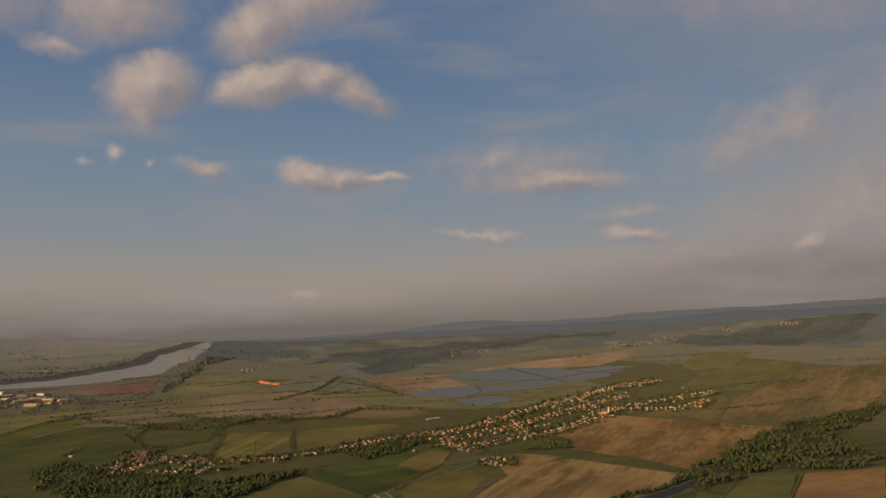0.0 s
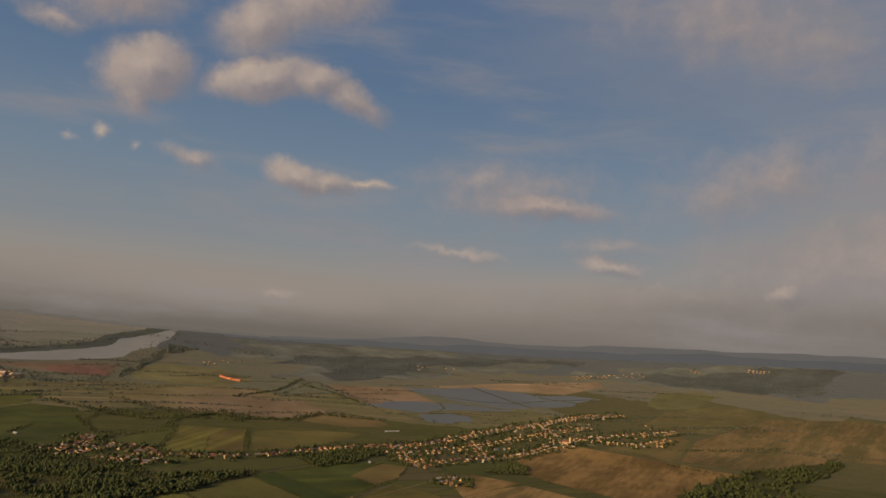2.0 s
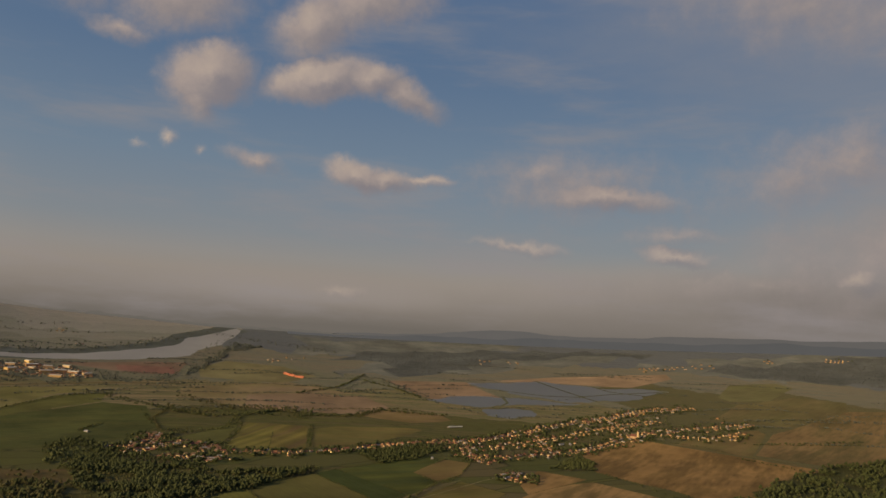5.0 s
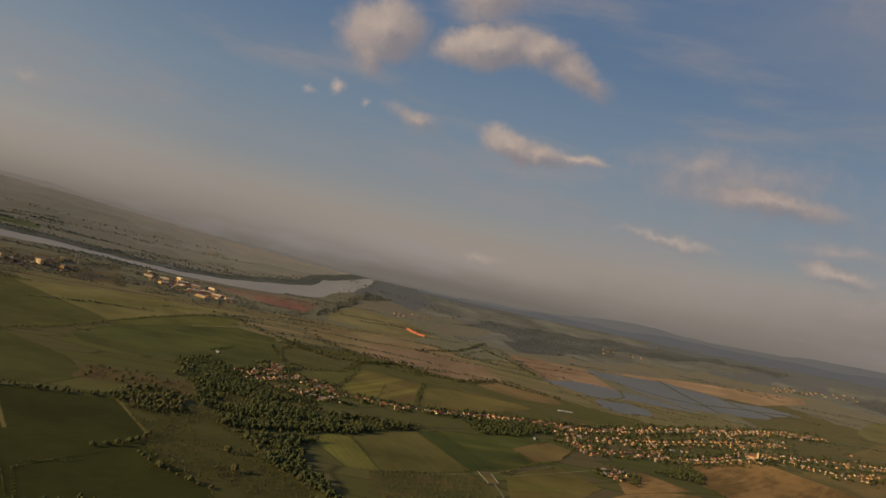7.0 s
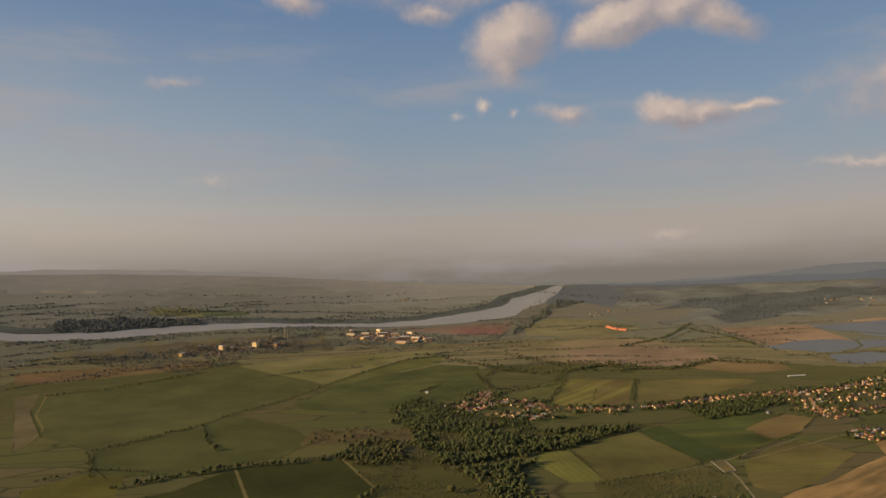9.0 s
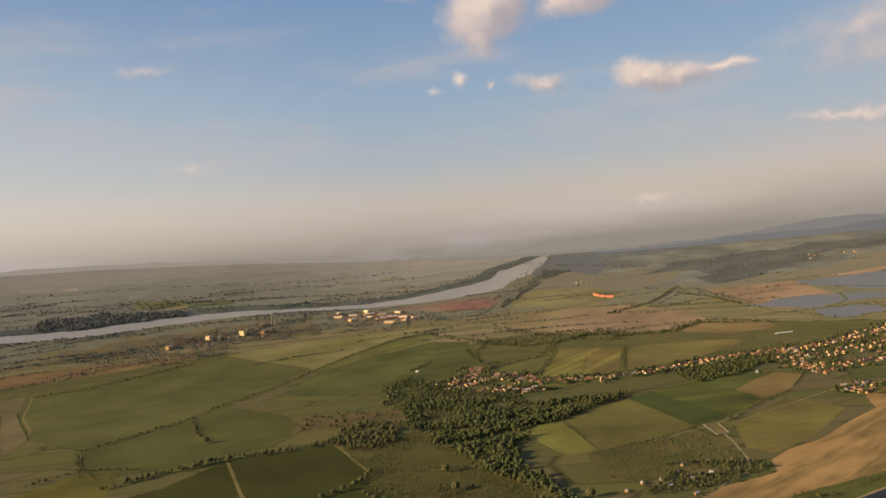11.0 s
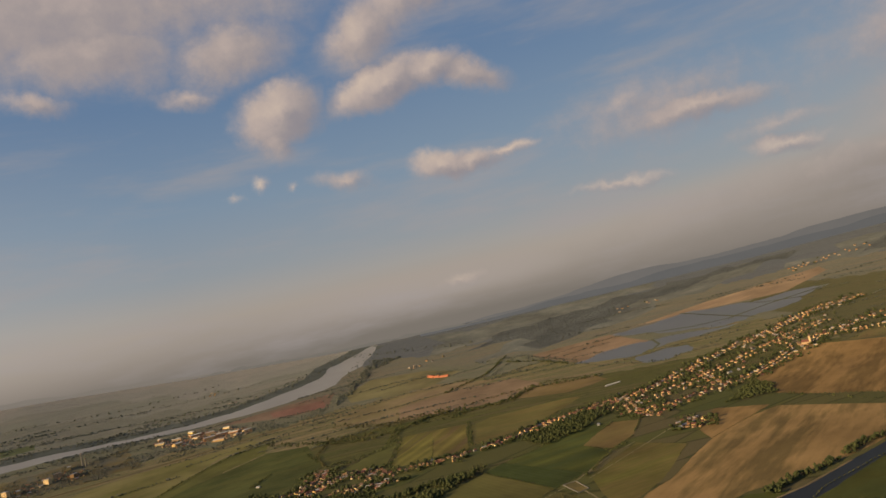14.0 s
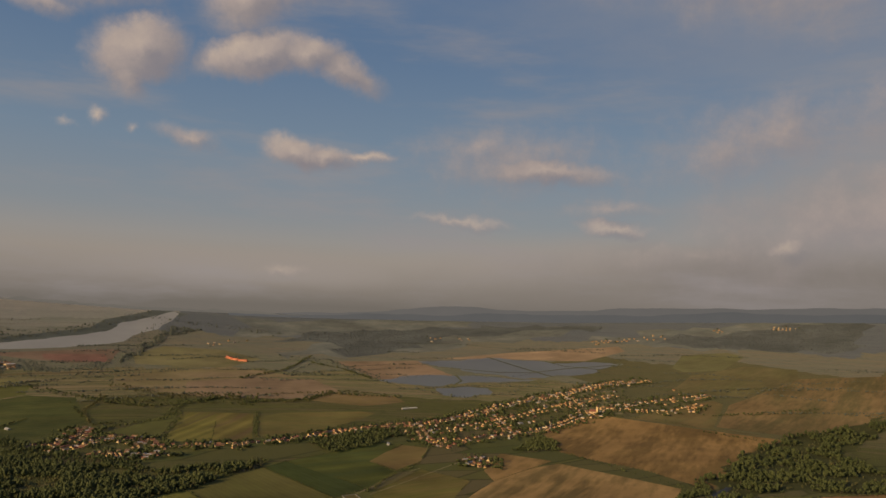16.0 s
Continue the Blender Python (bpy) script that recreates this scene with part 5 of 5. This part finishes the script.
street([(-162, 2425), (-25, 2416), (116, 2547), (277, 2726), (439, 2909), (563, 3027), (740, 3142)], 16, 13, 7)
street([(-28, 2567), (9, 2319), (56, 2216)], 16, 11, 8)
street([(209, 2852), (248, 2617), (257, 2435)], 16, 11, 9)
street([(544, 3167), (554, 2976), (551, 2801)], 18, 12, 10)
street([(646, 2919), (723, 2899), (856, 2865), (1009, 2990)], 16, 12, 11)
street([(92, 2058), (148, 2082), (127, 1958), (95, 2013)], 18, 7, 12)
street([(859, 4159), (1257, 4201)], 26, 16, 13, 0.6)
street([(1534, 4235), (1614, 4244)], 22, 14, 18, 0.6)
street([(1834, 4193), (1930, 4142)], 22, 14, 19, 0.6)
street([(27, 4243), (119, 4249)], 26, 14, 20, 0.6)
street([(-2053, 3804), (-2009, 3819)], 24, 12, 21, 1)
street([(-1880, 3640), (-1840, 3680)], 30, 12, 22, 1)
street([(177, 4247), (270, 4270)], 40, 16, 14, 0.4)
street([(-1018, 3851), (-879, 4034)], 40, 20, 15, 1)
for k, (poly, gap) in enumerate((([(-1942, 3056), (-1825, 3149), (-1680, 3209), (-1519, 3164), (-1500, 3081), (-1669, 2984), (-1839, 2980)], 19), ([(-2237, 2380), (-2286, 2524), (-2179, 2640), (-2103, 2806), (-2040, 2790), (-1978, 2682), (-2016, 2621), (-2080, 2525), (-2126, 2385)], 24))):
    rs = np.random.RandomState(90 + k)
    for x, y, _ in fill(poly, gap, 1, 2, 90 + k, 0.3):
        settle_house(x, y, 40 + rs.choice([0, 90]) + rs.randn() * 8, rs, (0, 1, 0, 3, 5))
rs = np.random.RandomState(123)
for x, y, _ in fill([(-162, 2425), (-30, 2696), (171, 2906), (357, 3099), (621, 3342), (935, 3452), (1096, 3119), (958, 2872), (561, 2802), (359, 2492), (170, 2291), (40, 2156), (-54, 2267)], 105, 1, 2, 120, 0.3):
    settle_house(x, y, 45 + rs.choice([0, 90]) + rs.randn() * 15, rs)
    GARDENS += [(x + rs.randn() * 18, y + rs.randn() * 18, 3 + 5 * rs.rand()) for _ in range(7)]
GARDENS = [g for g in GARDENS if all((g[0] - a) ** 2 + (g[1] - b) ** 2 > 60 for a, b, *_ in taken)]
grow("garden_trees", GARDENS, "garden trees and shrubs between village houses", "trees", PLAIN[:2] + BUSHY, LEAF_DARK, 9, other=LEAF)

taken.sort(key=lambda h: math.hypot(h[0], h[1]))
for x, y, turn, k in taken[:330]:
    (put if used_kind[k] else stand)(HOUSES[k], x, y, turn)
    used_kind[k] = True
# the farther houses, joined
vs, fs, ms, count = [], [], [], 0
house_mats = WALLS + ROOFS
for x, y, turn, k in taken[330:]:
    m = pose(x, y, float(land(x, y)), 0, 0, turn)
    for ob in HOUSES[k].children:
        if ob.name.split(".")[0] in ("wall", "roof"):
            for p in ob.data.polygons:
                c = [m @ ob.data.vertices[i].co for i in p.vertices]
                for i in range(1, len(c) - 1):
                    vs += [c[0], c[i], c[i + 1]]
                    fs.append((count, count + 1, count + 2))
                    ms.append(house_mats.index(ob.data.materials[0]))
                    count += 3
tagged(new("far_houses", mesh_of("far_houses", np.array(vs), fs, house_mats, ms)), "cluster of distant small houses with red roofs", "houses", kind="stuff")

# the church, whose pale tower stands above the roofs
(tx, ty), = [(581, 2844)]
church = gable_house("church", 11, 24, 8, 14, WALLS[0], ROOFS[0], "white village church with tall pale tower", "church", chimney=False)
bm = bmesh.new()
box(bm, -3.2, -18.2, -1, 3.2, -12.2, 24)
part("tower", bm, WALLS[0], church)
bm = bmesh.new()
bmesh.ops.create_cone(bm, cap_ends=True, segments=4, radius1=4.9, radius2=0.2, depth=9, matrix=Matrix.Translation((0, -15.2, 28.5)) @ Matrix.Rotation(radians(45), 4, "Z"))
part("spire", bm, ROOFS[1], church)
stand(church, tx, ty, 60)

# halls and blocks of the riverside town
HALL = gable_house("factory_hall", 18, 46, 7, 9.5, WALLS[1], PALE_SHEET, "long cream factory hall in the riverside town", "factory hall", "factory halls", chimney=False, windows=5)
HALL_W = gable_house("factory_hall", 15, 36, 6.5, 8.5, WALLS[0], PALE_SHEET, "white factory hall with pale roof beside the river", "factory hall", "factory halls", chimney=False, windows=5)
for k, (x, y) in enumerate([(-1914, 3098), (-1834, 3090), (-1810, 3175), (-1741, 3084), (-1675, 3068), (-1662, 3202), (-1588, 3118), (-1537, 3128), (-1605, 3019), (-1880, 3040), (-1790, 3020), (-1715, 3150), (-1640, 3110), (-1560, 3075), (-1770, 3130)]):
    (stand if k < 2 else put)((HALL, HALL_W)[k % 2], x, y, 40 + 60 * (k % 3 == 1) + 7 * k)


def block(w, l, storeys, wall):
    top = new("apartment_block")
    h = storeys * 3.0
    bm = bmesh.new()
    box(bm, -w / 2, -l / 2, -1, w / 2, l / 2, h)
    part("wall", bm, wall, top)
    bm = bmesh.new()
    box(bm, -w / 2 - 0.3, -l / 2 - 0.3, h, w / 2 + 0.3, l / 2 + 0.3, h + 0.7)
    part("roof", bm, ROOFS[2], top)
    n = int(l // 6)
    for s in (-1, 1):
        for f in range(storeys):
            for k in range(n):
                y = -l / 2 + l * (k + 0.5) / n
                x = s * (w / 2 + 0.02)
                bm = bmesh.new()
                box(bm, x - 0.06, y - 1.3, f * 3 + 0.9, x + 0.06, y + 1.3, f * 3 + 2.4)
                part("window", bm, GLASS, top)
    return tagged(top, "pale concrete apartment block above riverside trees", "apartment block", "apartment blocks")


BLOCKS = [block(14, 30, 6, WALLS[0]), block(13, 42, 4, WALLS[1])]
for k, (x, y) in enumerate([(-2241, 2486), (-2144, 2558), (-2097, 2649), (-2035, 2711), (-2100, 2707), (-2122, 2799), (-2178, 2537), (-2237, 2380)]):
    (stand if k < 2 else put)(BLOCKS[k % 2], x, y, (130, 40, 75, 20)[k % 4])

(cx, cy), = [(-2094, 2841)]
stack = new("factory_chimney")
bm = bmesh.new()
bmesh.ops.create_cone(bm, cap_ends=True, segments=20, radius1=3.2, radius2=2.0, depth=48, matrix=Matrix.Translation((0, 0, 23.5)))
part("shaft", bm, CONCRETE, stack)
bm = bmesh.new()
bmesh.ops.create_cone(bm, cap_ends=True, segments=20, radius1=2.5, radius2=2.4, depth=2, matrix=Matrix.Translation((0, 0, 48)))
part("rim", bm, BRICK, stack)
stand(stack, cx, cy, 0)
tagged(stack, "tall pale concrete factory chimney by the river", "chimney")

stack = copy_thing(stack, pose(-2070, 2830, float(land(-2070, 2830)) - 18.0))
stack["label"] = "shorter pale concrete factory chimney by the river"

# the farm halls with bright orange roofs
(ox, oy), (px, py) = [(-867, 3637), (-763, 3573)]
for k in range(4):
    hall = gable_house("farm_hall", 11, 34 + 8 * (k % 2), 4.5, 7.5, ORANGE, ORANGE, "long farm hall with vivid orange roof", "farm hall", "orange farm halls", chimney=False, windows=4)
    q = (k + 0.3) / 4
    stand(hall, ox + (px - ox) * q + 7 * k * (k - 3), oy + (py - oy) * q, math.degrees(math.atan2(py - oy, px - ox)) - 90 + 14 * (k - 1.5))

# cottages and sheds
COTTAGE = gable_house("cottage", 4.6, 6.0, 2.3, 4.0, WALLS[1], ROOFS[2], "small cream garden cottage with pale roof", "cottage", "garden cottages", windows=2)
for k, (x, y) in enumerate([(-214, 1255), (-199, 1295), (-174, 1316), (-158, 1291), (-158, 1359), (-156, 1396), (-119, 1421), (-108, 1364), (-131, 1329), (-117, 1262), (-72, 1390), (-69, 1361)]):
    (stand if k == 0 else put)(COTTAGE, x, y, 35 * k)
(wx, wy), = [(1021, 2126)]
stand(gable_house("house", 9, 12, 4, 8, WALLS[1], ROOFS[0], "cream house with red roof alone in woodland", "house"), wx, wy, 40)
SHED = gable_house("shed", 7, 16, 3, 5, WALLS[2], ROOFS[2], "low white shed alone in the fields", "shed", "field sheds", chimney=False)
for k, (x, y) in enumerate([(-92, 2225), (-1082, 2261)] + [(308, 2652), (338, 2670)]):
    (stand if k == 0 else put)(SHED, x, y, 60 * k)
GLASSHOUSE = gable_house("greenhouse", 9, 60, 2.4, 4.2, WALLS[2], PALE_SHEET, "long pale plastic greenhouse behind the village", "greenhouse", chimney=False)
(hx, hy), (kx, ky) = [(-67, 2833), (-25, 2864)]
stand(GLASSHOUSE, (hx + kx) / 2, (hy + ky) / 2, math.degrees(math.atan2(ky - hy, kx - hx)) - 90)

# the empty walled basin beside the farm road
basin = new("walled_basin")
corners = [(-156, 1667), (-132, 1682), (-105, 1612), (-123, 1594)]
bm_mid = (sum(p[0] for p in corners) / 4, sum(p[1] for p in corners) / 4)
for (ax, ay), (bx, by) in zip(corners, corners[1:] + corners[:1]):
    bm = bmesh.new()
    d = math.hypot(bx - ax, by - ay)
    box(bm, 0, -0.5, -0.5, d, 0.5, 1.3)
    w = part("wall", bm, CONCRETE, basin)
    w.matrix_basis = pose(ax - bm_mid[0], ay - bm_mid[1], 0, 0, 0, math.degrees(math.atan2(by - ay, bx - ax)))
bm = bmesh.new()
bm.faces.new([bm.verts.new((x - bm_mid[0], y - bm_mid[1], 0.15)) for x, y in corners])
bmesh.ops.recalc_face_normals(bm, faces=bm.faces)
part("floor", bm, field_material("basin_floor", (0.14, 0.12, 0.05), OLIVE), basin)
stand(basin, bm_mid[0], bm_mid[1], 0)
tagged(basin, "empty rectangular basin with pale concrete walls", "basin")
